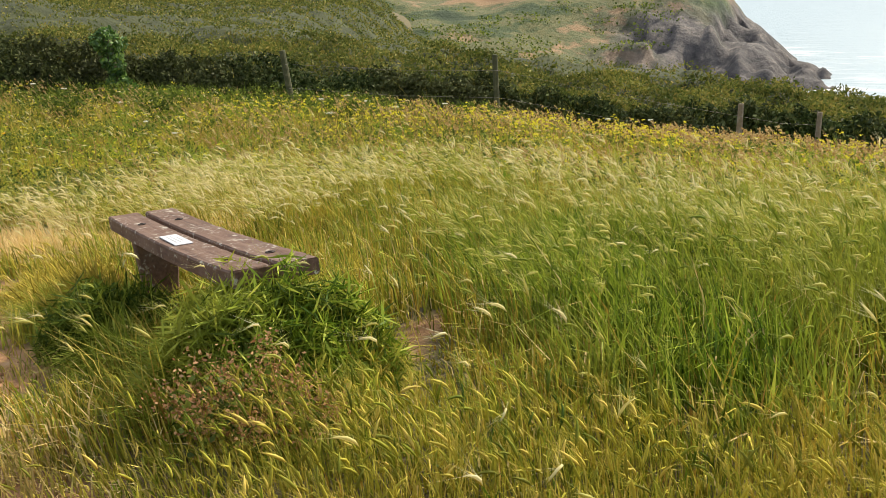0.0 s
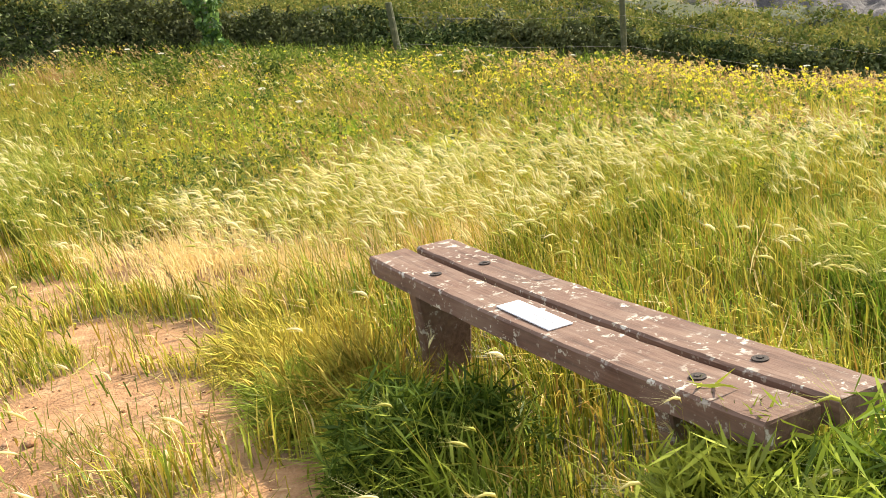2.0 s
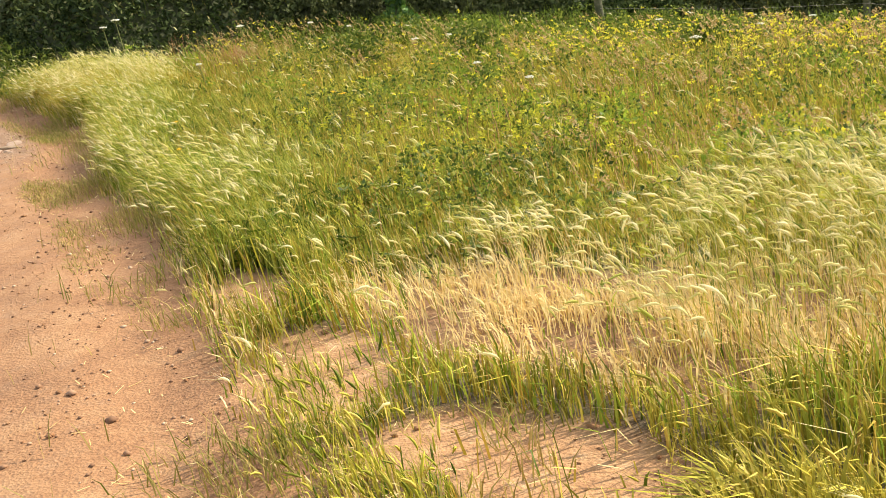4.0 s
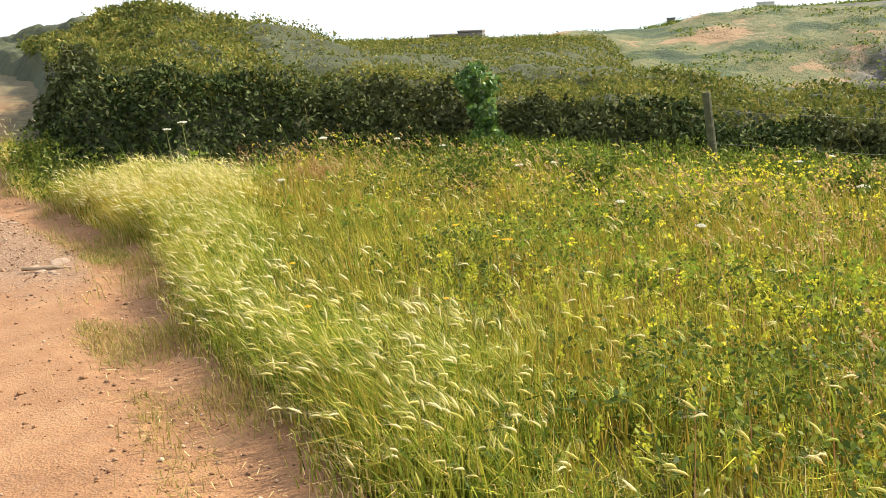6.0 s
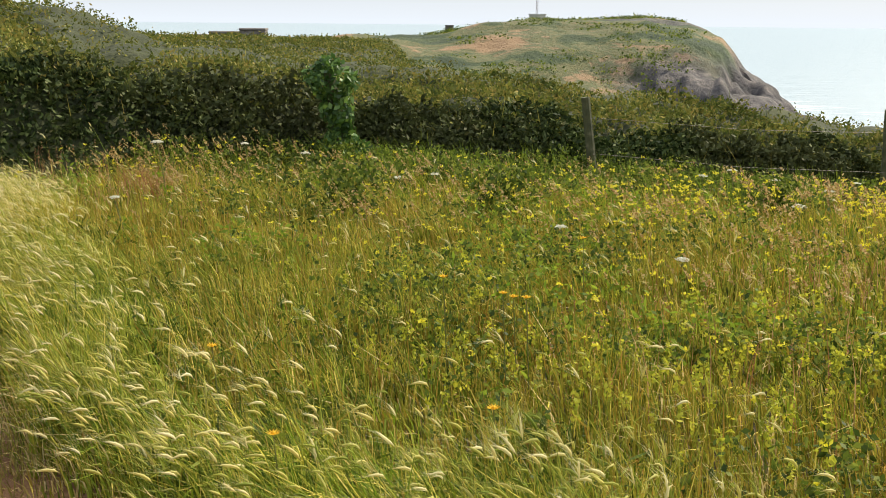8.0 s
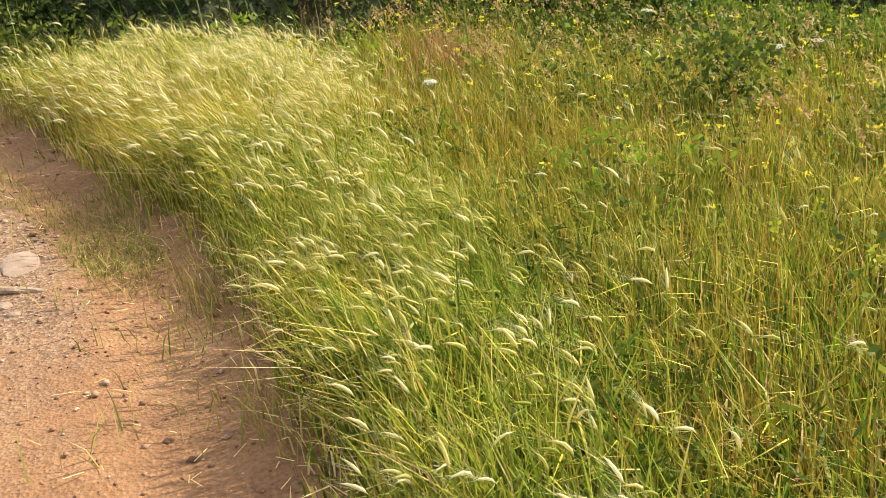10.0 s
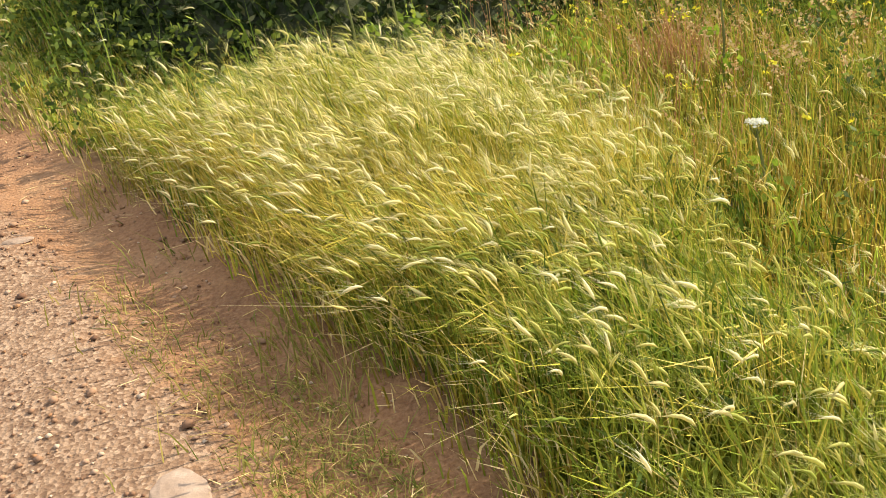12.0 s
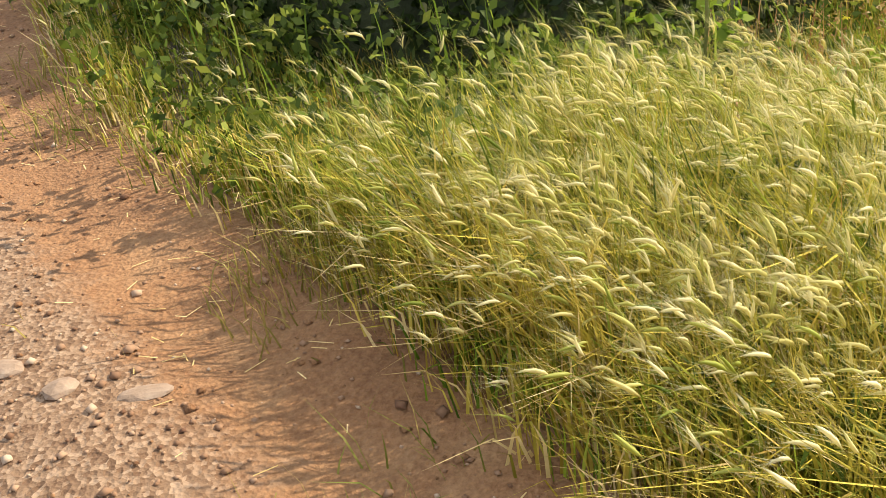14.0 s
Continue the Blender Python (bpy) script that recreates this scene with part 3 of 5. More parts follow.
def golden_zone(x, y):
    """Where the barley has ripened: the bend of the track and a strip of the meadow."""
    e = edge_distance(x, y)
    return np.maximum(ellipse(x, y, -10.0, 13.95, 2.0, 1.15, 0.65), 0.42 * ellipse(x, y, -0.6, 7.1, 2.1, 1.2, -0.3)) * sm(0.1, 0.5, e) * (1 - sm(1.7, 1.1, hedge_line(x) - y) * sm(-8.6, -9.2, x)) + 0.35 * ellipse(x, y, 1.5, 5.4, 1.5, 1.1)


def meadow(x, y):
    """How thickly grass stands: thin on the verge and on trodden earth, none on the track or behind the fence."""
    e = edge_distance(x, y)
    return sm(-0.05, 0.3, e) * (1 - 0.97 * bare(x, y)) * sm(0.35, 0.0, y - hedge_line(x)) * (np.abs(x) < 20)


def falloff(x, y):
    d = walk_distance(x, y)
    return np.interp(d, (0, 2.6, 4.5, 8, 12, 20), (1.0, 1.0, 0.62, 0.3, 0.16, 0.10))


def wider(x, y):
    return np.interp(walk_distance(x, y), (0, 3, 6, 12, 20), (1.0, 1.0, 1.35, 2.2, 3.2))


# base meadow grass
box = (-14, 9.5, -2.0, 19.8)
sq = (box[1] - box[0]) * (box[3] - box[2])


def low_growth(x, y):
    """Height of the sward in metres."""
    e = edge_distance(x, y)
    h = 0.26 + 0.09 * value_noise(x, y, 0.4, 41) + 0.05 * value_noise(x, y, 1.7, 42) + 0.05 * value_noise(x, y, 0.16, 43) + 0.10 * sm(8, 14, y)
    h = h + 0.13 * lush_zone(x, y) + 0.13 * barley_zone(x, y)
    h = h * (0.4 + 0.6 * sm(0.0, 0.35, e)) * (1 - 0.35 * straw_zone(x, y))
    h = h * (1 - 0.5 * np.clip(start_zone(x, y) - lush_zone(x, y), 0, 1))
    trodden = np.maximum(ellipse(x, y, -2.75, 4.7, 0.8, 0.6, 0.9), ellipse(x, y, -0.5, 2.1, 1.6, 0.42, 0.5)) * (1 - 0.7 * lush_zone(x, y))
    h = h * (1 - 0.4 * trodden)
    h = h + 0.06 * ellipse(x, y, -1.42, 3.82, 0.95, 0.26, 0.97)
    h = h * (1 - 0.75 * np.maximum(ellipse(x, y, -0.16, 3.55, 0.17, 0.62, -0.1), 0.8 * ellipse(x, y, -1.8, 3.6, 0.5, 0.5)))
    h = h * (1 - 0.65 * sm(1.5, 0.9, hedge_line(x) - y) * sm(-8.8, -9.6, x))
    return h * (0.7 + 0.3 * bench_clear(x, y))


def sward(name, density, w, material, label, height=1.0, width=0.006, lean=0.22, spread=0.24):
    p = ground_points(int(density * sq), *box, lambda x, y: w(x, y) * meadow(x, y) * falloff(x, y))
    h = low_growth(p[:, 0], p[:, 1]) * height * rng.uniform(0.55, 1.2, len(p))
    wd = width * wider(p[:, 0], p[:, 1]) * rng.uniform(0.6, 1.9, len(p))
    v, f, tip, way = blades(p, h, wd, np.full(len(p), lean), spread, 0.75)
    return stuff(name, v, f, material, label, "grass")


sward("lush_grass", 3300, lambda x, y: np.clip(lush_zone(x, y) + 0.6 * barley_zone(x, y) * sm(13.2, 12.0, y) + 0.2 * barley_zone(x, y) + 0.18, 0, 1) * (1 - 0.9 * straw_zone(x, y)) * (1 - 0.6 * start_zone(x, y)) * (1 - 0.4 * golden_zone(x, y)), MAT_GREEN, "bright green lush grass bending in the wind")
sward("meadow_grass", 980, lambda x, y: np.clip(1 - 0.75 * lush_zone(x, y) - 0.5 * barley_zone(x, y) - straw_zone(x, y), 0, 1), MAT_MIX, "mixed green and rusty brown meadow grass", width=0.0055)
sward("ripening_grass", 3300, lambda x, y: np.clip(0.13 + 0.8 * barley_zone(x, y) * (0.35 + 0.65 * sm(11.9, 13.0, y)) - 0.3 * lush_zone(x, y) - 0.6 * straw_zone(x, y) + 0.75 * start_zone(x, y) + 0.4 * golden_zone(x, y), 0, 1), MAT_RIPE, "yellow green ripening grass along the track", height=1.12, width=0.005, lean=0.3)
sward("straw_grass", 3400, lambda x, y: np.clip(straw_zone(x, y) * np.clip(0.5 + 1.2 * value_noise(x, y, 0.35, 86), 0.05, 1) + 0.2 * ellipse(x, y, -9.7, 13.8, 1.1, 0.5, 0.7) + 0.25 * sm(0.5, 0.1, edge_distance(x, y)) + 0.03, 0, 1), MAT_STRAW, "dry blond straw grass over bare earth", height=0.9, width=0.006, lean=0.35, spread=0.4)


# wild barley: stalks with nodding feathery heads
def barley(name, density, w, stem_material, head_material, label, tall=0.46, nod=1.0, lean=0.34):
    p = ground_points(int(density * sq), *box, lambda x, y: w(x, y) * meadow(x, y) * falloff(x, y) * (0.25 + 0.75 * bench_clear(x, y)))
    n = len(p)
    x, y = p[:, 0], p[:, 1]
    clump = 1 + 0.22 * value_noise(x, y, 0.32, 51)
    h = tall * clump * rng.uniform(0.6, 1.12, n) * (0.6 + 0.4 * sm(0.0, 0.3, edge_distance(x, y)))
    big = wider(x, y)
    v, f, tip, way = blades(p, h, 0.0036 * big, np.full(n, lean), 0.24)
    stuff(name + "_stalks", v, f, stem_material, "slender " + label + " stalks leaning in the wind", "grass")
    droop = rng.uniform(0.0, 1.0, n) ** 1.4 * 1.7 * nod
    bent = np.stack([WIND[0] * droop, WIND[1] * droop, -0.9 * droop], 1) + rng.normal(0, 0.32, (n, 3))
    length = rng.uniform(0.05, 0.085, n) * (0.8 + 0.2 * big)
    fat = length * 0.058
    spine, axes, at = [tip], [], tip
    for q in range(4):
        d = way + bent * (q + 0.4) / 3
        d /= np.linalg.norm(d, axis=1)[:, None]
        at = at + d * (length / 4)[:, None]
        spine.append(at)
        axes.append(d)
    s1 = np.cross(axes[1], np.tile((0.3, 0.5, 0.8), (n, 1)))
    s1 /= np.linalg.norm(s1, axis=1)[:, None]
    s2 = np.cross(axes[1], s1)
    verts = [spine[0], spine[4]]
    for q, r in ((1, 0.9), (2, 1.0), (3, 0.7)):
        for a in range(4):
            verts.append(spine[q] + (s1 * math.cos(a * 1.571) + s2 * math.sin(a * 1.571)) * (fat * r)[:, None])
    tris = []
    for a in range(4):
        b = (a + 1) % 4
        tris += [(0, 2 + a, 2 + b), (1, 10 + b, 10 + a)]
        for ring in (2, 6):
            tris += [(ring + a, ring + 4 + a, ring + 4 + b), (ring + a, ring + 4 + b, ring + b)]
    k = 14
    for q in range(13):
        ring, corner = q % 3, (q * 3 + q // 4) % 4
        a = corner * 1.571 + rng.normal(0, 0.5, n)
        out = s1 * np.cos(a)[:, None] + s2 * np.sin(a)[:, None]
        root = verts[2 + ring * 4 + corner]
        end = root + (axes[ring] + out * rng.uniform(0.1, 0.6, n)[:, None] + np.stack([WIND[0] * 0.3 + 0 * a, 0 * a, 0 * a], 1)) * (length * rng.uniform(0.6, 1.25, n))[:, None]
        verts += [root + axes[ring] * (0.0019 * big)[:, None], end]
        tris.append((2 + ring * 4 + corner, k, k + 1))
        k += 2
    v = np.stack(verts, 1).reshape(-1, 3)
    f = (np.arange(n)[:, None, None] * k + np.array(tris)[None]).reshape(-1, 3)
    stuff(name + "_heads", v, [f], head_material, "feathery " + label + " heads nodding in the wind", "grass")


barley("wild_barley", 1100, lambda x, y: np.clip(golden_zone(x, y) * np.clip(0.6 + 1.1 * value_noise(x, y, 0.5, 33), 0.1, 1) + 0.16 * barley_zone(x, y) + 0.012, 0, 1), MAT_RIPE, MAT_AWN, "ripening wild barley")
barley("green_barley", 520, lambda x, y: np.clip((lush_zone(x, y) + 0.9 * barley_zone(x, y)) * np.clip(0.35 + 1.3 * value_noise(x, y, 0.45, 35), 0.04, 1) * sm(0.1, 0.5, edge_distance(x, y)) * (1 - 0.7 * golden_zone(x, y)), 0, 1), MAT_GREEN, MAT_GREEN_AWN, "green wild barley", 0.45, 0.9)
barley("short_barley", 700, lambda x, y: start_zone(x, y) * np.clip(0.6 + value_noise(x, y, 0.3, 36), 0.1, 1), MAT_RIPE, MAT_RIPE, "short yellowing barley", 0.23, 0.35, 0.15)
barley("dry_barley", 380, lambda x, y: np.clip(straw_zone(x, y) + 0.4 * ellipse(x, y, -1.4, 6.7, 1.3, 0.7), 0, 1) * np.clip(0.4 + 1.3 * value_noise(x, y, 0.45, 87), 0, 1), MAT_STRAW, MAT_AWN, "dried barley", 0.36)


def clusters(name, centres, radius, count, leaf, material, label, category, flat=0.5, kind="stuff", parent=None, long=1.0):
    """Small pointed leaves or petals scattered round each centre; radius and leaf may differ for each."""
    n = len(centres)
    c = np.repeat(centres, count, 0)
    r = np.repeat(np.broadcast_to(radius, n), count)
    l = np.repeat(np.broadcast_to(leaf, n), count) * rng.uniform(0.6, 1.3, n * count)
    off = rng.normal(0, 0.5, (n * count, 3)) * r[:, None]
    off[:, 2] *= flat
    d1 = rng.normal(0, 1, (n * count, 3))
    d1 /= np.linalg.norm(d1, axis=1)[:, None]
    d2 = np.cross(d1, rng.normal(0, 1, (n * count, 3)))
    d2 /= np.linalg.norm(d2, axis=1)[:, None]
    o = c + off
    a, b = d1 * (l * 0.5 * long)[:, None], d2 * (l * 0.3)[:, None]
    v = np.stack([o - a, o + b, o + a, o - b], 1).reshape(-1, 3)
    f = np.arange(n * count)[:, None] * 4 + np.array([[0, 1, 2, 3]])
    ob = soup(name, v, [f], material, parent)
    return tagged(ob, label, category, kind=kind)


def on_land(p, h):
    return np.stack([p[:, 0], p[:, 1], land(p[:, 0], p[:, 1]) + h], 1)


def flower_zone(x, y):
    e = edge_distance(x, y)
    return sm(1.0, 2.4, e + 0.5 * value_noise(x, y, 1.3, 61)) * sm(6.5, 8.5, y)


def mustard_zone(x, y):
    return np.clip(ellipse(x, y, 1.3, 15.2, 5.2, 2.6, 0.0) + 0.3 * ellipse(x, y, -3.5, 14.5, 3.0, 2.0), 0, 1) * np.clip(0.35 + 0.8 * value_noise(x, y, 0.8, 63), 0, 1)


p = ground_points(int(44 * sq), *box, lambda x, y: np.clip(0.5 * flower_zone(x, y) * (0.5 + 0.5 * value_noise(x, y, 0.7, 62)) + mustard_zone(x, y), 0, 1) * meadow(x, y))
big = wider(p[:, 0], p[:, 1])
clusters("yellow_flowers", on_land(p, low_growth(p[:, 0], p[:, 1]) * rng.uniform(0.85, 1.45, len(p))), 0.02 * big ** 0.5, 7, 0.02 * big ** 0.6, MAT_YELLOW, "small bright yellow meadow flowers", "flowers")
# yellow bract spikes, low in the meadow beside the track
p = ground_points(int(95 * sq), *box, lambda x, y: flower_zone(x, y) * sm(13, 9.5, y) * np.clip(0.3 + 1.1 * value_noise(x, y, 0.8, 64), 0, 1))
tall = rng.uniform(0.7, 1.4, len(p))
c = np.concatenate([on_land(p, low_growth(p[:, 0], p[:, 1]) * 0.72 * tall + 0.018 * q) for q in range(4)])
clusters("yellow_spikes", c, 0.018, 4, 0.024, MAT_SPIKE, "stubby yellow green flower spikes in the sward", "flowers", 1.0)
# broad-leaved herbs through the meadow and thick along the fence
p = ground_points(int(240 * sq), *box, lambda x, y: meadow(x, y) * falloff(x, y) * np.clip(0.6 * flower_zone(x, y) * (0.4 + 1.3 * value_noise(x, y, 0.9, 65)) * sm(-8.4, -7.6, x), 0, 1))
clusters("low_herbs", on_land(p, low_growth(p[:, 0], p[:, 1]) * rng.uniform(0.3, 1.1, len(p))), 0.055 * wider(p[:, 0], p[:, 1]) ** 0.5, 9, 0.034 * wider(p[:, 0], p[:, 1]) ** 0.6, MAT_HERB, "low dark green herbs among the grass", "herbs", 1.2)


p = ground_points(int(60 * sq), *box, lambda x, y: meadow(x, y) * flower_zone(x, y) * np.clip(-0.25 + 1.5 * value_noise(x, y, 1.0, 85), 0, 1))
clusters("sorrel_leaves", on_land(p, low_growth(p[:, 0], p[:, 1]) * rng.uniform(0.5, 1.0, len(p))), 0.07, 8, 0.036, MAT_FRESH, "patches of fresh green sorrel leaves", "herbs", 1.0, long=1.5)

# leafy undergrowth low between the stalks, its green darkened to stand for shade
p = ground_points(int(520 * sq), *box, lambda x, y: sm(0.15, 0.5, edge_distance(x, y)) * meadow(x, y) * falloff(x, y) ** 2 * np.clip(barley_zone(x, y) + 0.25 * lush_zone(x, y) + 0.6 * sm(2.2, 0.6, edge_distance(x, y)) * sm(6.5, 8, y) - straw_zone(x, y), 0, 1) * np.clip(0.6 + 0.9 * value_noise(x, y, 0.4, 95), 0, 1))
clusters("undergrowth", on_land(p, low_growth(p[:, 0], p[:, 1]) * rng.uniform(0.03, 0.6, len(p))), 0.06, 8, 0.019, MAT_SHADE_LEAF, "leafy undergrowth low between the grass stalks, its green darkened as shade", "herbs", 0.9, long=6.0)


def herb_band(x, y):
    d = hedge_line(x) - y
    return (0.16 + 0.84 * sm(-9.5, -7.5, x)) * sm(2.2, 1.0, d + 0.8 * value_noise(x, y, 1.2, 66)) * sm(-0.2, 0.1, d) * sm(2.0, -2.0, x) * sm(-0.1, 0.4, edge_distance(x, y))


p = ground_points(int(27 * sq), -13.5, 3, 12.5, 19.6, herb_band)
hh = rng.uniform(0.16, 0.46, len(p)) * (1 + 0.4 * value_noise(p[:, 0], p[:, 1], 0.8, 67))
c = np.concatenate([on_land(p + rng.normal(0, 0.03, p.shape), hh * s) for s in (0.25, 0.5, 0.75, 1.0)])
clusters("tall_herbs", c, 0.07, 9, 0.05, MAT_HERB, "tall nettles and leafy herbs in front of the hedge", "herbs", 0.8)
p = ground_points(int(22 * sq), -13.5, 3, 12.5, 19.6, herb_band)
v, f, tip, way = blades(p, rng.uniform(0.35, 0.75, len(p)), np.full(len(p), 0.010), np.full(len(p), 0.3), 0.25)
stuff("rank_grass", v, f, MAT_FRESH, "tall rank green grass along the hedge", "grass")
# rusty seed stalks
p = ground_points(int(26 * sq), *box, lambda x, y: flower_zone(x, y) * np.clip(0.3 + value_noise(x, y, 1.5, 68), 0, 1))
v, f, tip, way = blades(p, rng.uniform(0.38, 0.55, len(p)), np.full(len(p), 0.006), np.full(len(p), 0.1), 0.12)
stuff("rusty_stalks", v, f, MAT_RUST, "thin rusty brown dock and sorrel stalks", "stalks")
clusters("rusty_seeds", np.concatenate([tip - (0, 0, 0.03 * q) for q in range(4)]), 0.008, 4, 0.011, MAT_RUST, "rusty brown seed spikes", "stalks", 1.5)
# beige panicles of bent grass
p = ground_points(int(50 * sq), *box, lambda x, y: meadow(x, y) * flower_zone(x, y) * np.clip(0.35 + value_noise(x, y, 1.0, 77), 0, 1))
hh = low_growth(p[:, 0], p[:, 1]) * rng.uniform(0.95, 1.4, len(p))
big = wider(p[:, 0], p[:, 1]) ** 0.6
c = np.concatenate([on_land(p + WIND * 0.012 * q, hh + 0.014 * q) for q in range(4)])
clusters("grass_panicles", c, np.tile(0.010 * big, 4), 3, np.tile(0.019 * big, 4), MAT_PANICLE, "beige and pinkish brown grass panicles", "grass", 1.3)


def tussock(x, y, rx, ry, turn, count, tall, material, label):
    """A dense clump whose blades arch outwards."""
    a, r = rng.random(count) * 6.283, np.sqrt(rng.random(count))
    u, w = r * np.cos(a), r * np.sin(a)
    c, s_ = math.cos(turn), math.sin(turn)
    p = np.stack([x + u * rx * c - w * ry * s_, y + u * rx * s_ + w * ry * c], 1)
    h = tall * rng.uniform(0.5, 1.08, count) * (1 - 0.62 * r * r)
    v, f, tip, way = blades(p, h, rng.uniform(0.005, 0.014, count), np.full(count, 0.2), 0.26, 0.8)
    push = np.stack([u * c - w * s_, u * s_ + w * c, -0.35 * r], 1) * (0.16 * r)[:, None]
    v = v.reshape(-1, 5, 3)
    v[:, 2:4] += push[:, None] * 0.35
    v[:, 4] += push
    ob = soup("grass_tussock", v.reshape(-1, 3), f, material)
    return tagged(ob, label, "grass tussock", kind="stuff")


tussock(-0.64, 3.22, 0.4, 0.28, 0.2, 3200, 0.52, MAT_GREEN, "thick green grass tussock at the end of the bench")
tussock(-0.38, 3.3, 0.2, 0.22, 0.0, 1100, 0.46, MAT_RIPE, "yellowing side of the tussock at the bench end")


def leafy_mound(x, y, rx, ry, tall, count, material, label):
    """A rounded clump: drooping narrow leaves over a dome."""
    z = float(land(np.array(x), np.array(y)))
    a, s_ = rng.random(count) * 6.283, rng.random(count)
    bulge = (1 + 0.15 * np.sin(3 * a + 1) + 0.08 * np.sin(7 * a)) * rng.uniform(0.72, 1.04, count)
    side = np.sqrt(1 - s_ * s_) * bulge
    c = np.stack([x + rx * side * np.cos(a), y + ry * side * np.sin(a), z + 0.02 + tall * s_ * bulge], 1)
    return clusters("leafy_mound", c, 0.05, 15, 0.014, material, label, "grass tussock", 1.0, long=7.0)


leafy_mound(-0.64, 3.2, 0.4, 0.3, 0.4, 900, MAT_GREEN, "rounded green clump of barley leaves at the bench end")
# clump insides and the low clump: shade painted as darker leaf colour
leafy_mound(-0.64, 3.2, 0.36, 0.26, 0.34, 600, MAT_SHADE_LEAF, "inner leaves of the clump at the bench end, coloured dark as shade")
leafy_mound(-1.5, 3.95, 0.3, 0.22, 0.24, 420, MAT_SHADE_LEAF, "low clump of grass before the bench with shade in its colour")


def seeding_weed(x, y, spread, tall):
    """Wiry brown twigs set with small dry seeds."""
    z = float(land(np.array(x), np.array(y)))
    n = 90
    a, r = rng.random(n) * 6.283, np.sqrt(rng.random(n))
    p = np.stack([x + 0.3 * spread * r * np.cos(a), y + 0.2 * spread * r * np.sin(a)], 1)
    end = np.stack([x + spread * r * np.cos(a), y - 0.1 + 0.55 * spread * r * np.sin(a), z + tall * (1 - 0.5 * r * r) * rng.uniform(0.6, 1.05, n)], 1)
    base = np.stack([p[:, 0], p[:, 1], np.full(n, z)], 1)
    side = np.array((0.0022, 0, 0))
    stuff("weed_twigs", np.stack([base - side, base + side, end], 1).reshape(-1, 3), [np.arange(n * 3).reshape(-1, 3)], MAT_RUST, "wiry brown twigs of a seeding weed by the bench", "weed")
    c = np.concatenate([base + (end - base) * q for q in (0.6, 0.75, 0.9, 1.0)])
    clusters("weed_seeds", c, 0.035, 7, 0.014, MAT_RUST, "small dry brown seeds on a seeding weed", "weed", 1.0)
    clusters("weed_leaves", c[:n * 2], 0.05, 4, 0.03, MAT_HERB, "dark small leaves under the seeding weed", "weed", 1.0)


seeding_weed(-0.58, 2.84, 0.34, 0.4)
for cx, cy, cr in ((-6.4, 14.75, 0.35), (-5.0, 15.0, 0.3), (-2.2, 16.0, 0.35)):
    p = np.array((cx, cy)) + rng.normal(0, 0.5, (90, 2)) * cr
    clusters("dark_herb_clump", on_land(p, rng.uniform(0.1, 0.62, 90)), 0.1, 12, 0.055, MAT_HERB, "dark leafy herb clump standing in the meadow", "herbs", 1.0)
tussock(-1.48, 3.88, 0.62, 0.17, 2.17, 2600, 0.36, MAT_GREEN, "shaded green grass along the front of the bench")
tussock(-1.74, 4.42, 0.3, 0.16, 2.17, 1500, 0.42, MAT_MIX, "drooping half dry grass before the bench leg")
tussock(-1.95, 4.5, 0.34, 0.2, 2.2, 1300, 0.30, MAT_GREEN, "green grass tussock by the bench end")
tussock(-2.2, 4.95, 0.42, 0.2, 2.4, 1300, 0.27, MAT_RIPE, "yellow green grass tussock by the bench end")
tussock(1.9, 6.2, 0.45, 0.35, 0.0, 1500, 0.5, MAT_GREEN, "round dark green tussock with pale seed heads")
# a bleached clump of dead stems
p = np.array((-8.38, 15.35)) + rng.normal(0, 0.13, (260, 2))
v, f, tip, way = blades(p, rng.uniform(0.2, 0.6, 260), np.full(260, 0.007), np.full(260, 0.15), 0.3)
stuff("dead_clump", v, f, MAT_RUST, "bleached orange clump of dead stems before the hedge", "dead plant")
# tussocks and dry wisps on the verge of the track
p = ground_points(int(1500 * sq), *box, lambda x, y: ((0.25 + sm(0.3, 0.0, np.abs(edge_distance(x, y) - 0.05))) * sm(-0.85, -0.1, edge_distance(x, y)) * sm(0.45, 0.15, edge_distance(x, y)) * np.clip(0.1 + 1.4 * value_noise(x, y, 0.45, 71), 0, 1)
                  + 0.9 * bare(x, y) * np.clip(value_noise(x, y, 0.3, 72), 0, 1)) * falloff(x, y))
v, f, tip, way = blades(p, rng.uniform(0.05, 0.18, len(p)), np.full(len(p), 0.006), np.full(len(p), 0.2), 0.5)
stuff("verge_grass", v, f, MAT_VERGE, "short dry grass tufts on the verge", "grass")

def verge_strip(x, y):
    e = edge_distance(x, y)
    return sm(0.26, 0.14, np.abs(e + 0.27 + 0.1 * value_noise(x, y, 0.9, 92))) * sm(6.6, 7.6, y) * sm(13.0, 12.3, y) * np.clip(0.25 + 1.2 * value_noise(x, y, 0.7, 93), 0, 1)


p = ground_points(int(3200 * sq), *box, verge_strip)
v, f, tip, way = blades(p, rng.uniform(0.03, 0.10, len(p)), np.full(len(p), 0.005), np.full(len(p), 0.2), 0.8, 0.6)
stuff("verge_mat", v, f, MAT_VERGE, "low matted half dry grass between gravel and soil", "grass")
p = ground_points(int(1800 * sq), *box, verge_strip)
v, f, tip, way = blades(p, rng.uniform(0.03, 0.09, len(p)), np.full(len(p), 0.005), np.full(len(p), 0.2), 0.9, 0.6)
stuff("dry_verge_mat", v, f, MAT_VERGE, "dry straw coloured grass mat on the verge", "grass")

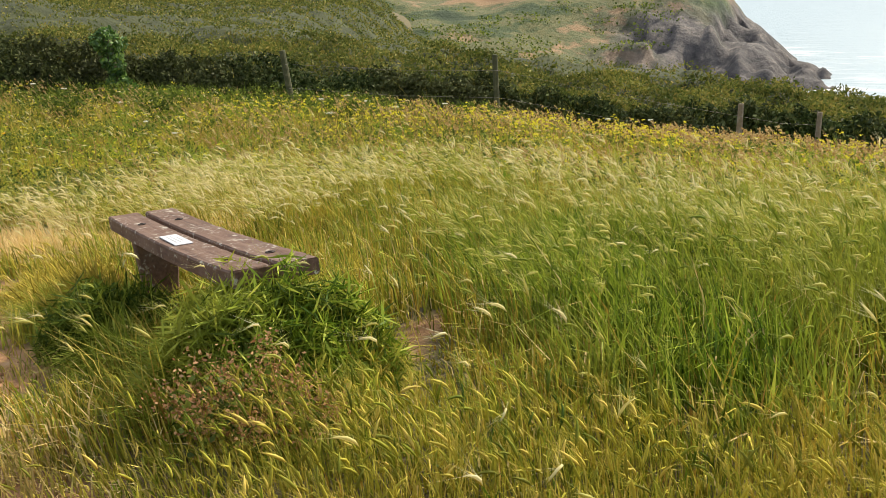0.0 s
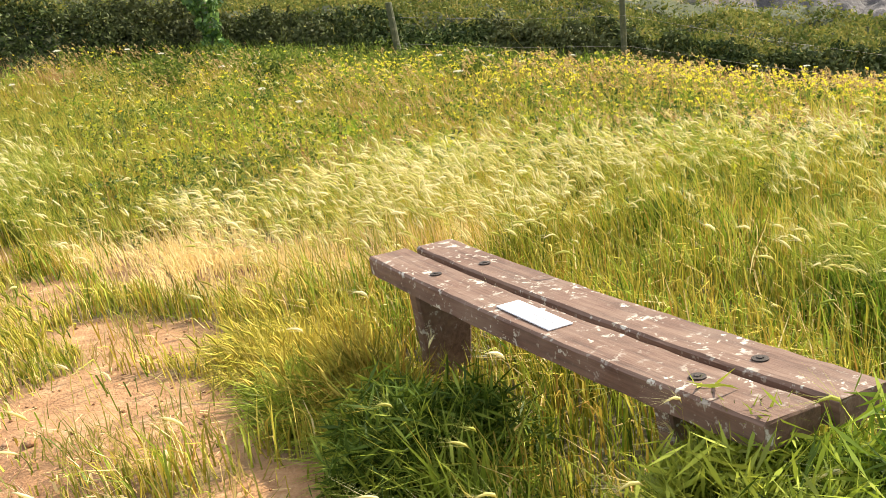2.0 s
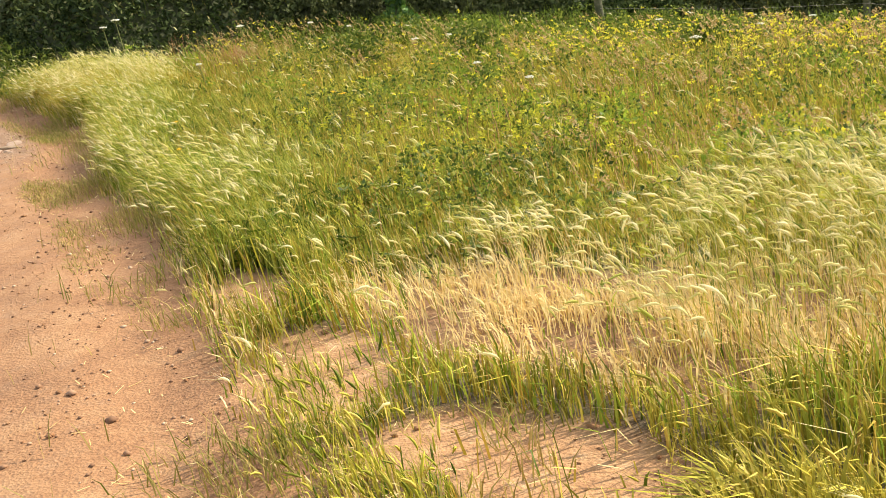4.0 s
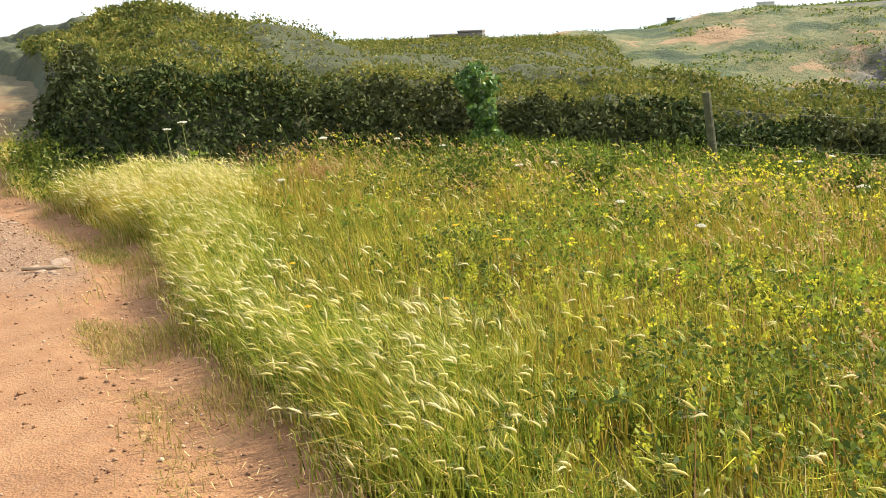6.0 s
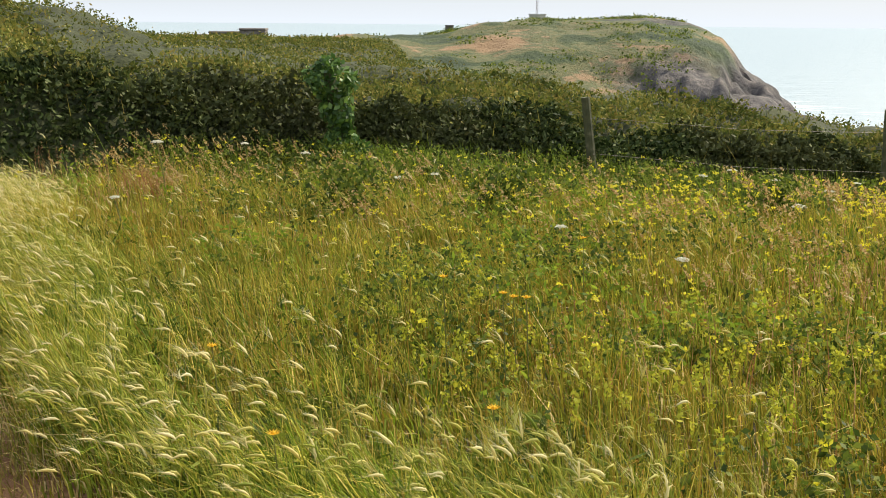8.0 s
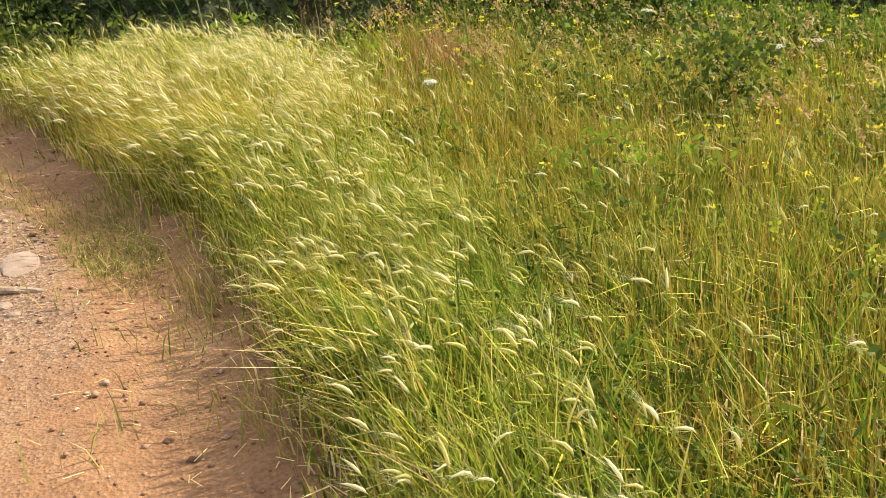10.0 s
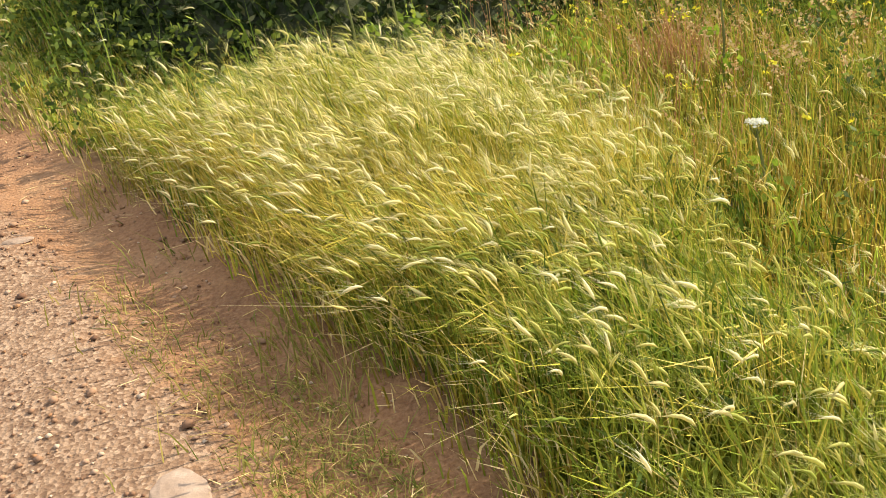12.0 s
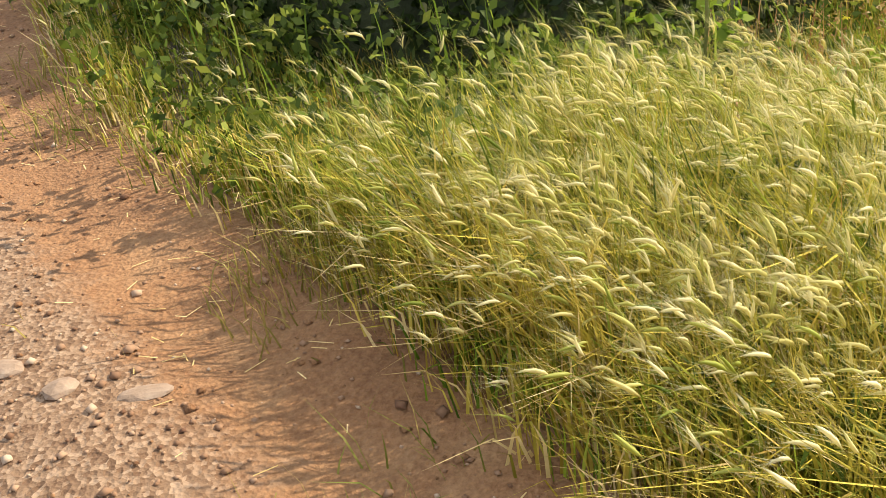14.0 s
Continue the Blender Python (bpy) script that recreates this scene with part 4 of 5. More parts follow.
# ---- thicket behind the fence ----


def thicket_surface(x, y):
    hy = hedge_line(x)
    base = plain(x, np.minimum(y, hy))
    rise = np.sqrt(sm(-0.25, 0.75, y - hy))
    return base - 0.05 + (canopy(x, y) - base) * rise


tx = np.concatenate([np.arange(-45, -15, 0.5), np.arange(-15, 10, 0.16), np.arange(10, 16, 0.4)])
tu = np.concatenate([np.arange(-0.3, 1.4, 0.07), np.arange(1.4, 8, 0.22), np.arange(8, 40, 0.7), np.arange(40, 100, 2.0)])
TX, TU = np.meshgrid(tx, tu)
TY = hedge_line(TX) + TU
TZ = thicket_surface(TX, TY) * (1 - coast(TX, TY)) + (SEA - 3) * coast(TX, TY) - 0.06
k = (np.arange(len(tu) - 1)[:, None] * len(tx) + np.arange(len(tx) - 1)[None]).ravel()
# base sheet below the foliage, its dark colour standing in for inner shade
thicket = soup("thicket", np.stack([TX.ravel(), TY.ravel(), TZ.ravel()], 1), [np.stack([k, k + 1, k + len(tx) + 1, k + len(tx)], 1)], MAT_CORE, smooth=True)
tagged(thicket, "dark base sheet of the gorse and bramble thicket, coloured as shade", "thicket", kind="stuff")


def foliage(name, count, u0, u1, x0, x1, keep, leaf, spread, material, label):
    x = rng.uniform(x0, x1, count)
    u = u0 + (u1 - u0) * rng.random(count)
    y = hedge_line(x) + u
    sel = (rng.random(count) < keep(x, u)) & (coast(x, y) < 0.3)
    x, y, u = x[sel], y[sel], u[sel]
    z = thicket_surface(x, y)
    e = 0.05
    nx = -(thicket_surface(x + e, y) - z) / e
    ny = -(thicket_surface(x, y + e) - z) / e
    nn = np.stack([nx, ny, np.ones_like(nx)], 1)
    nn /= np.linalg.norm(nn, axis=1)[:, None]
    far = np.clip(np.hypot(x + 5, y - 6) / 14, 0.8, 6)
    tuft = np.clip(0.4 + 0.8 * value_noise(x, y, 0.45, 81) + 0.3 * value_noise(x + 3 * z, y, 0.2, 82), 0.0, 1.4)
    c = np.stack([x, y, z], 1) + nn * (spread * rng.random(len(x)) * tuft * far ** 0.6)[:, None] + rng.normal(0, 0.03, (len(x), 3))
    return clusters(name, c, 0.04 * far, 3, leaf * far ** 0.8, material, label, "thicket", 1.0, long=1.25)


# front face of the hedge: shade is partly in the leaf colour
foliage("hedge_foliage", 38000, -0.3, 1.05, -15, 12, lambda x, u: np.where(x > -14, 1, 0.5), 0.075, 0.34, MAT_HEDGE, "dark green hedge front leaves, coloured darker for shade")
foliage("thicket_foliage", 76000, 0.5, 7.0, -24, 13, lambda x, u: 0.9 - 0.06 * u, 0.062, 0.2, MAT_THICKET, "olive green and straw coloured thicket top")
foliage("far_foliage", 56000, 6.0, 45.0, -36, 13, lambda x, u: 1 - 0.015 * u, 0.045, 0.14, MAT_THICKET, "olive green scrub on the rising ground")
foliage("ridge_foliage", 26000, 42.0, 96.0, -50, 0, lambda x, u: 0.9 + 0 * u, 0.05, 0.12, MAT_THICKET, "dark green and olive scrub on the far ridge")
# dead and green shoots that stand out of the thicket's outline
x = rng.uniform(-22, 9, 2600)
u = rng.uniform(0.2, 6, 2600)
y = hedge_line(x) + u
z = thicket_surface(x, y)
n = len(x)
base = np.stack([x, y, z], 1)
way = np.stack([rng.normal(-0.25, 0.35, n), rng.normal(-0.1, 0.35, n), np.ones(n)], 1) * rng.uniform(0.15, 0.48, n)[:, None]
side = np.stack([np.full(n, 0.008), np.zeros(n), np.zeros(n)], 1)
stuff("thicket_shoots", np.stack([base - side, base + side, base + way], 1).reshape(-1, 3), [np.arange(n * 3).reshape(-1, 3)], MAT_THICKET, "thin shoots standing out of the thicket", "thicket")


# ---- fence ----
def tube(bm, a, b, ra, rb, sides=8, wobble=0.0):
    a, b = Vector(a), Vector(b)
    q = (b - a).to_track_quat("Z", "Y")
    rings = []
    for s in (0, 0.33, 0.66, 1):
        c = a.lerp(b, s)
        r = ra + (rb - ra) * s
        rings.append([bm.verts.new(c + q @ Vector((math.cos(i * 2 * math.pi / sides), math.sin(i * 2 * math.pi / sides), 0)) * r * (1 + wobble * random.uniform(-1, 1))) for i in range(sides)])
    for r0, r1 in zip(rings[:-1], rings[1:]):
        for i in range(sides):
            bm.faces.new((r0[i], r0[(i + 1) % sides], r1[(i + 1) % sides], r1[i]))
    bm.faces.new(rings[0][::-1])
    bm.faces.new(rings[-1])


def fence_post(x, y, top, tilt, radius, material, label, cap=False):
    z = float(plain(np.array(x), np.array(y)))
    ob = new("fence_post")
    ob.location = (x, y, z)
    bm = bmesh.new()
    tube(bm, (-tilt * 0.0, 0, -0.15), (tilt, 0.02, top - z), radius * 1.05, radius * 0.92, 10, 0.06)
    part("post", bm, material, ob)
    for h in (0.45, 0.8):
        bm = bmesh.new()
        bmesh.ops.create_cube(bm, size=1, matrix=Matrix.Translation((tilt * h / max(0.2, top - z), -radius, (top - z) * h)) @ Matrix.Diagonal((0.03, 0.012, 0.012, 1)))
        part("staple", bm, MAT_WIRE, ob)
    return tagged(ob, label, "fence post", "posts of the wire fence")


POSTS = [(-3.6, 18.5, 0.07, -0.2, 0.06, MAT_MOSSPOST, "leaning mossy wooden fence post before the thicket"),
         (0.33, 18.97, -0.09, -0.08, 0.055, MAT_MOSSPOST, "tall greenish mossy wooden fence post before the thicket"),
         (5.0, 18.85, -1.07, 0.0, 0.06, MAT_POST, "short stout pale wooden fence post"),
         (6.75, 19.6, -1.35, 0.02, 0.055, MAT_POST, "short weathered wooden fence post")]
for row in POSTS:
    fence_post(*row)
for z0 in (0.45, 0.8):
    for (xa, ya, ta, *_), (xb, yb, tb, *_) in zip(POSTS[:-1], POSTS[1:]):
        za, zb = float(plain(np.array(xa), np.array(ya))), float(plain(np.array(xb), np.array(yb)))
        bm = bmesh.new()
        m = Vector(((xa + xb) / 2, (ya + yb) / 2 - 0.06, (za + (ta - za) * z0 + zb + (tb - zb) * z0) / 2 - 0.05))
        tube(bm, (xa, ya - 0.06, za + (ta - za) * z0), m, 0.0022, 0.0022, 5)
        tube(bm, m, (xb, yb - 0.06, zb + (tb - zb) * z0), 0.0022, 0.0022, 5)
        tagged(part("fence_wire", bm, MAT_WIRE), "thin sagging rusty fence wire between posts", "wire", "wires of the fence")


def ivy_post():
    x, y = -6.85, 18.0
    z = float(plain(np.array(x), np.array(y)))
    ob = new("ivy_covered_post")
    ob.location = (x, y, z)
    bm = bmesh.new()
    tube(bm, (0.05, 0, -0.1), (-0.12, 0, 1.35), 0.08, 0.07, 10, 0.08)
    part("post", bm, MAT_MOSSPOST, ob)
    n = 520
    s = rng.random(n)
    a = rng.random(n) * 2 * math.pi
    r = (0.20 + 0.07 * np.sin(s * 9) + 0.04 * np.sin(s * 23 + 1)) * np.sqrt(np.clip((1.02 - s) * 7, 0, 1)) * rng.uniform(0.75, 1.1, n)
    c = np.stack([-0.12 + 0.22 * (1 - s) + r * np.cos(a), r * np.sin(a), s * 1.5], 1)
    clusters("ivy", c, 0.05, 5, 0.09, MAT_IVY, "glossy green ivy leaves", "", 1.0, "stuff", ob)
    return tagged(ob, "old fence post wrapped in glossy green ivy", "post")


ivy_post()


# ---- bench ----
def bench():
    ob = new("bench")
    right = Vector((-0.745, 3.22, 0.47))
    u = Vector((-0.567, 0.823, -0.098)).normalized()
    v = Vector((0.823, 0.567, 0.012))
    v = (v - u * v.dot(u)).normalized()
    w = u.cross(v)
    if w.z < 0:
        w = -w
    ob.matrix_world = Matrix(((u.x, v.x, w.x, right.x), (u.y, v.y, w.y, right.y), (u.z, v.z, w.z, right.z), (0, 0, 0, 1)))
    length, thick = 1.80, 0.062

    def sag(s):
        return -0.016 * (1 - (2 * s - 1) ** 2)
    for y0, y1, x0 in ((0.0, 0.150, 0.0), (0.178, 0.325, -0.02)):
        bm = bmesh.new()
        n = 28
        rings = []
        for i in range(n + 1):
            s = i / n
            x = x0 + length * s
            j = [random.uniform(-0.0018, 0.0018) for _ in range(8)]
            z = sag(s)
            c = 0.007
            prof = ((y0 + j[0], z - thick), (y1 + j[1], z - thick), (y1 + j[2], z - c), (y1 - c, z + j[3]), ((y0 + y1) / 2, z - 0.001), (y0 + c, z + j[4]), (y0 + j[5], z - c))
            shrink = 0.985 if i in (0, n) else 1.0
            rings.append([bm.verts.new((x + (random.uniform(-0.004, 0.004) if i in (0, n) else 0), (y0 + y1) / 2 + (py - (y0 + y1) / 2) * shrink, pz)) for py, pz in prof])
        for r0, r1 in zip(rings[:-1], rings[1:]):
            for i in range(7):
                bm.faces.new((r0[i], r1[i], r1[(i + 1) % 7], r0[(i + 1) % 7]))
        bm.faces.new(rings[0])
        bm.faces.new(rings[-1][::-1])
        bmesh.ops.recalc_face_normals(bm, faces=bm.faces)
        plank = part("seat_plank", bm, MAT_BENCH, ob, "thick weathered brown plank spotted with pale lichen")
        for s in (0.145, 0.80):
            ym = (y0 + y1) / 2 + random.uniform(-0.008, 0.008)
            bm = bmesh.new()
            bmesh.ops.create_cone(bm, cap_ends=True, segments=14, radius1=0.019, radius2=0.019, depth=0.004, matrix=Matrix.Translation((x0 + length * s, ym, sag(s) + 0.0012)))
            bmesh.ops.create_cone(bm, cap_ends=True, segments=6, radius1=0.009, radius2=0.008, depth=0.006, matrix=Matrix.Translation((x0 + length * s, ym, sag(s) + 0.003)))
            part("bolt", bm, MAT_IRON, plank, "dark sunken bolt")
    for s in (0.19, 0.90):
        bm = bmesh.new()
        bmesh.ops.create_cube(bm, size=1, matrix=Matrix.Translation((length * s, 0.165, sag(s) - thick - 0.25)) @ Matrix.Diagonal((0.06, 0.13, 0.5, 1)))
        for vert in bm.verts:
            if vert.co.z > -0.2:
                vert.co.y = 0.165 + (vert.co.y - 0.165) * 1.75
                vert.co.x += 0.02 if s < 0.5 else -0.02
        bmesh.ops.bevel(bm, geom=bm.edges[:], offset=0.008, segments=1, affect="EDGES")
        part("leg", bm, MAT_BENCH, ob, "dark wooden block leg")
    bm = bmesh.new()
    bmesh.ops.create_cube(bm, size=1, matrix=Matrix.Translation((length * 0.49, 0.072, sag(0.49) + 0.003)) @ Matrix.Rotation(0.03, 4, "Z") @ Matrix.Diagonal((0.27, 0.076, 0.005, 1)))
    bmesh.ops.bevel(bm, geom=bm.edges[:], offset=0.0015, segments=1, affect="EDGES")
    plaque = part("plaque", bm, MAT_PLAQUE, ob, "pale blank metal memorial plaque")
    for q, wd in enumerate((0.16, 0.20, 0.12)):
        bm = bmesh.new()
        bmesh.ops.create_cube(bm, size=1, matrix=Matrix.Translation((length * 0.49, 0.055 + 0.017 * q, sag(0.49) + 0.0058)) @ Matrix.Rotation(0.03, 4, "Z") @ Matrix.Diagonal((wd, 0.004, 0.0008, 1)))
        part("lettering", bm, MAT_ETCH, plaque)
    return tagged(ob, "backless bench of two weathered lichen-spotted planks with a plaque", "bench")


bench()


# ---- tall white umbels, orange flowers, docks ----
def hogweed(x, y, top, spread, lean=-0.06):
    z = float(land(np.array(x), np.array(y)))
    ob = new("hogweed")
    ob.location = (x, y, z)
    h = top - z
    bm = bmesh.new()
    tube(bm, (0, 0, -0.02), (lean * 0.3, 0, h * 0.55), 0.009, 0.007, 6)
    tube(bm, (lean * 0.3, 0, h * 0.55), (lean, 0, h - 0.02), 0.007, 0.004, 6)
    for a in range(9):
        tube(bm, (lean, 0, h - 0.05), (lean + spread * 0.8 * math.cos(a * 0.7), spread * 0.8 * math.sin(a * 0.7), h - 0.008), 0.002, 0.0015, 4)
    part("stem", bm, MAT_STEM, ob)
    k = 34
    r, a = spread * np.sqrt(rng.random(k)), rng.random(k) * 6.283
    clusters("umbel", np.stack([lean + r * np.cos(a), r * np.sin(a), h + 0.012 - 0.25 * r * r / spread], 1), 0.012, 6, 0.014, MAT_WHITE, "flat creamy white umbel", "", 0.4, "stuff", ob)
    c = np.stack([rng.normal(0, 0.07, 9), rng.normal(0, 0.07, 9), rng.uniform(0.1, h * 0.6, 9)], 1)
    clusters("leaf_whorl", c, 0.05, 6, 0.06, MAT_FRESH, "divided green leaves", "", 0.6, "stuff", ob)
    return tagged(ob, "tall hogweed with flat creamy white flower head", "hogweed", "white umbels along the hedge")


for row in ((-8.15, 15.12, -0.12, 0.05), (-9.75, 14.75, 0.12, 0.055), (-10.05, 14.9, 0.02, 0.045), (-6.9, 15.9, -0.32, 0.045), (-7.6, 16.3, -0.28, 0.04),
            (-5.95, 15.85, -0.55, 0.05), (-5.6, 16.4, -0.6, 0.045), (-2.26, 14.9, -0.62, 0.07), (-2.7, 16.6, -0.62, 0.05), (-2.3, 16.9, -0.6, 0.05), (-1.9, 16.6, -0.66, 0.045),
            (-1.4, 16.4, -0.74, 0.05), (-4.6, 13.3, -0.5, 0.045), (-3.9, 12.4, -0.52, 0.04), (-8.0, 13.5, -0.35, 0.03), (-0.6, 17.6, -0.85, 0.045), (3.1, 17.4, -1.15, 0.05), (2.4, 17.9, -1.2, 0.045)):
    hogweed(*row)


def orange_flower(x, y, top):
    z = float(land(np.array(x), np.array(y)))
    ob = new("orange_flower")
    ob.location = (x, y, z)
    h = top - z
    bm = bmesh.new()
    tube(bm, (0, 0, -0.01), (-0.03, 0, h), 0.003, 0.002, 5)
    part("stem", bm, MAT_STEM, ob)
    bm = bmesh.new()
    for i in range(12):
        a, b = i * math.pi / 6, i * math.pi / 6 + 0.2
        o = Vector((-0.03, 0, h))
        vs = [bm.verts.new(o + Vector(q)) for q in ((0, 0, 0), (0.015 * math.cos(a), 0.015 * math.sin(a), 0.004), (0.027 * math.cos(b), 0.027 * math.sin(b), 0.008), (0.015 * math.cos(b + 0.2), 0.015 * math.sin(b + 0.2), 0.004))]
        bm.faces.new(vs)
    bmesh.ops.create_icosphere(bm, subdivisions=1, radius=0.008, matrix=Matrix.Translation((-0.03, 0, h + 0.004)))
    part("petals", bm, MAT_ORANGE, ob, "orange yellow ray petals")
    return tagged(ob, "orange yellow daisy-like flower on a thin stem", "flower", "orange flowers in the meadow")


for x, y, z in ((-5.48, 10.35, -0.10), (-5.22, 10.31, -0.16), (-5.17, 10.36, -0.19), (-5.12, 10.28, -0.17), (-6.35, 9.75, -0.22), (-6.0, 9.1, -0.28), (-5.3, 9.3, -0.27), (-4.7, 11.6, -0.2)):
    orange_flower(x, y, z)


def dock(x, y, tall, count):
    z = float(land(np.array(x), np.array(y)))
    ob = new("dock_plant")
    ob.location = (x, y, z)
    bm = bmesh.new()
    for i in range(count):
        a = i * 2.4
        d = Vector((math.cos(a), math.sin(a), 0))
        e = Vector((-d.y, d.x, 0))
        prev = None
        for s, wdt in ((0, 0.008), (0.35, 0.035), (0.7, 0.028), (1.0, 0.002)):
            c = d * (0.16 * s) + Vector((-0.04 * s, 0, tall * (1.1 * s - 0.45 * s * s)))
            row = [bm.verts.new(c - e * wdt), bm.verts.new(c + Vector((0, 0, -0.008))), bm.verts.new(c + e * wdt)]
            if prev:
                bm.faces.new((prev[0], prev[1], row[1], row[0]))
                bm.faces.new((prev[1], prev[2], row[2], row[1]))
            prev = row
    part("leaves", bm, MAT_FRESH, ob)
    return tagged(ob, "broad-leaved green dock plant in the long grass", "dock")


for row in ((-9.78, 14.66, 0.35, 9), (-9.4, 14.75, 0.3, 7), (-4.75, 8.9, 0.22, 7), (-4.3, 8.6, 0.25, 8), (-3.9, 8.9, 0.22, 7), (-6.0, 9.6, 0.2, 6), (-10.4, 15.2, 0.35, 8)):
    dock(*row)

# ---- track: gravel, stones, a stick ----
p = ground_points(60000, -13.5, -2.5, 4.0, 15.8, lambda x, y: sm(-0.05, -0.95, edge_distance(x, y) + 0.35 * value_noise(x, y, 0.5, 96)) * sm(-2.6, -1.6, edge_distance(x, y)) * (0.12 + 0.88 * sm(10.0, 12.0, y)) + 0.35 * sm(0.1, -0.1, edge_distance(x, y)) * sm(-0.9, -0.4, edge_distance(x, y)))
n = len(p)
size = np.minimum(rng.lognormal(math.log(0.0065), 0.5, n), 0.026)
o = on_land(p, size * 0.25)
oct6 = np.array(((1, 0, 0), (0, 1, 0), (-1, 0, 0), (0, -1, 0), (0, 0, 0.6), (0, 0, -0.6)))
th = rng.random(n) * 6.283
rot = np.stack([np.stack([np.cos(th), -np.sin(th), 0 * th], 1), np.stack([np.sin(th), np.cos(th), 0 * th], 1), np.stack([0 * th, 0 * th, 1 + 0 * th], 1)], 1)
shape = oct6[None] * rng.uniform(0.6, 1.25, (n, 6, 1)) * size[:, None, None]
v = (np.einsum("nij,nkj->nki", rot, shape) + o[:, None]).reshape(-1, 3)
f = (np.arange(n)[:, None, None] * 6 + np.array(((0, 1, 4), (1, 2, 4), (2, 3, 4), (3, 0, 4), (1, 0, 5), (2, 1, 5), (3, 2, 5), (0, 3, 5)))[None]).reshape(-1, 3)


def gravel_material():
    m, t, out = nodes_of("gravel_chips")
    pb = add(t, "ShaderNodeBsdfPrincipled", Roughness=0.9)
    geo = t.nodes.new("ShaderNodeNewGeometry")
    t.links.new(ramp(t, geo.outputs["Random Per Island"], ((0.0, (0.13, 0.058, 0.028)), (0.4, (0.25, 0.135, 0.072)), (0.8, (0.37, 0.225, 0.135)), (1.0, (0.50, 0.37, 0.26)))), pb.inputs["Base Color"])
    t.links.new(pb.outputs[0], out.inputs["Surface"])
    return m


stuff("gravel", v, [f], gravel_material(), "pale pinkish gravel chips on the track", "gravel")


p = ground_points(44000, -13.5, -0.5, 2.5, 15.8, lambda x, y: sm(0.1, -0.1, edge_distance(x, y)) * sm(-1.3, -0.5, edge_distance(x, y)) * np.clip(0.35 + 0.8 * value_noise(x, y, 0.35, 75), 0, 1) * 0.7 + 0.5 * bare(x, y))
n = len(p)
size = np.minimum(rng.lognormal(math.log(0.006), 0.6, n), 0.03)
o = on_land(p, size * 0.2)
v = (oct6[None] * rng.uniform(0.6, 1.25, (n, 6, 1)) * size[:, None, None] + o[:, None]).reshape(-1, 3)
f = (np.arange(n)[:, None, None] * 6 + np.array(((0, 1, 4), (1, 2, 4), (2, 3, 4), (3, 0, 4), (1, 0, 5), (2, 1, 5), (3, 2, 5), (0, 3, 5)))[None]).reshape(-1, 3)
stuff("earth_clods", v, [f], MAT_EARTH, "crumbs and clods of dry reddish earth", "earth")
p = ground_points(15000, -13.5, 0.0, 2.5, 15.8, lambda x, y: sm(0.4, 0.0, edge_distance(x, y)) * sm(-0.8, -0.1, edge_distance(x, y)) * 0.7 + 0.5 * bare(x, y) + 0.8 * straw_zone(x, y))
n = len(p)
o = on_land(p, rng.uniform(0.004, 0.02, n))
th = rng.random(n) * 6.283
d = np.stack([np.cos(th), np.sin(th), rng.normal(0, 0.12, n)], 1) * rng.uniform(0.008, 0.035, n)[:, None]
e = np.stack([-np.sin(th), np.cos(th), 0 * th], 1) * 0.0018
stuff("straw_litter", np.stack([o - d - e, o - d + e, o + d + e, o + d - e], 1).reshape(-1, 3), [np.arange(n * 4).reshape(-1, 4)], MAT_STRAW, "bits of fallen straw lying on the earth", "straw")


def stone(x, y, sx_, sy_, sz_, turn):
    bm = bmesh.new()
    bmesh.ops.create_icosphere(bm, subdivisions=2, radius=1)
    for vert in bm.verts:
        vert.co *= 1 + 0.22 * noise.noise(vert.co * 1.3 + Vector((x, y, 0)) * 3)
        vert.co = Vector((vert.co.x * sx_, vert.co.y * sy_, vert.co.z * sz_))
    ob = part("stone", bm, MAT_STONE)
    ob.matrix_world = pose(x, y, float(land(np.array(x), np.array(y))) + sz_ * 0.12, 0, 0, turn)
    return tagged(ob, "flat pale stone half sunk in the gravel track", "stone", "stones on the track")


for row in ((-11.38, 13.12, 0.05, 0.035, 0.018, 20), (-11.19, 13.08, 0.045, 0.035, 0.02, 60), (-10.98, 13.12, 0.07, 0.03, 0.012, 30), (-9.5, 11.8, 0.15, 0.085, 0.012, 130), (-9.42, 11.42, 0.05, 0.035, 0.02, 70),
            (-9.28, 11.38, 0.035, 0.03, 0.016, 10), (-9.62, 11.6, 0.06, 0.04, 0.015, 110), (-9.2, 11.33, 0.03, 0.02, 0.012, 40)):
    stone(*row)
bm = bmesh.new()
za = float(land(np.array(-9.4), np.array(11.5)))
tube(bm, (-9.62, 11.44, za + 0.015), (-9.36, 11.5, za + 0.02), 0.019, 0.018, 9, 0.1)
tube(bm, (-9.36, 11.5, za + 0.02), (-9.19, 11.53, za + 0.014), 0.018, 0.013, 9, 0.1)
tagged(part("stick", bm, MAT_LOG), "short dry barked stick lying on the track", "stick")


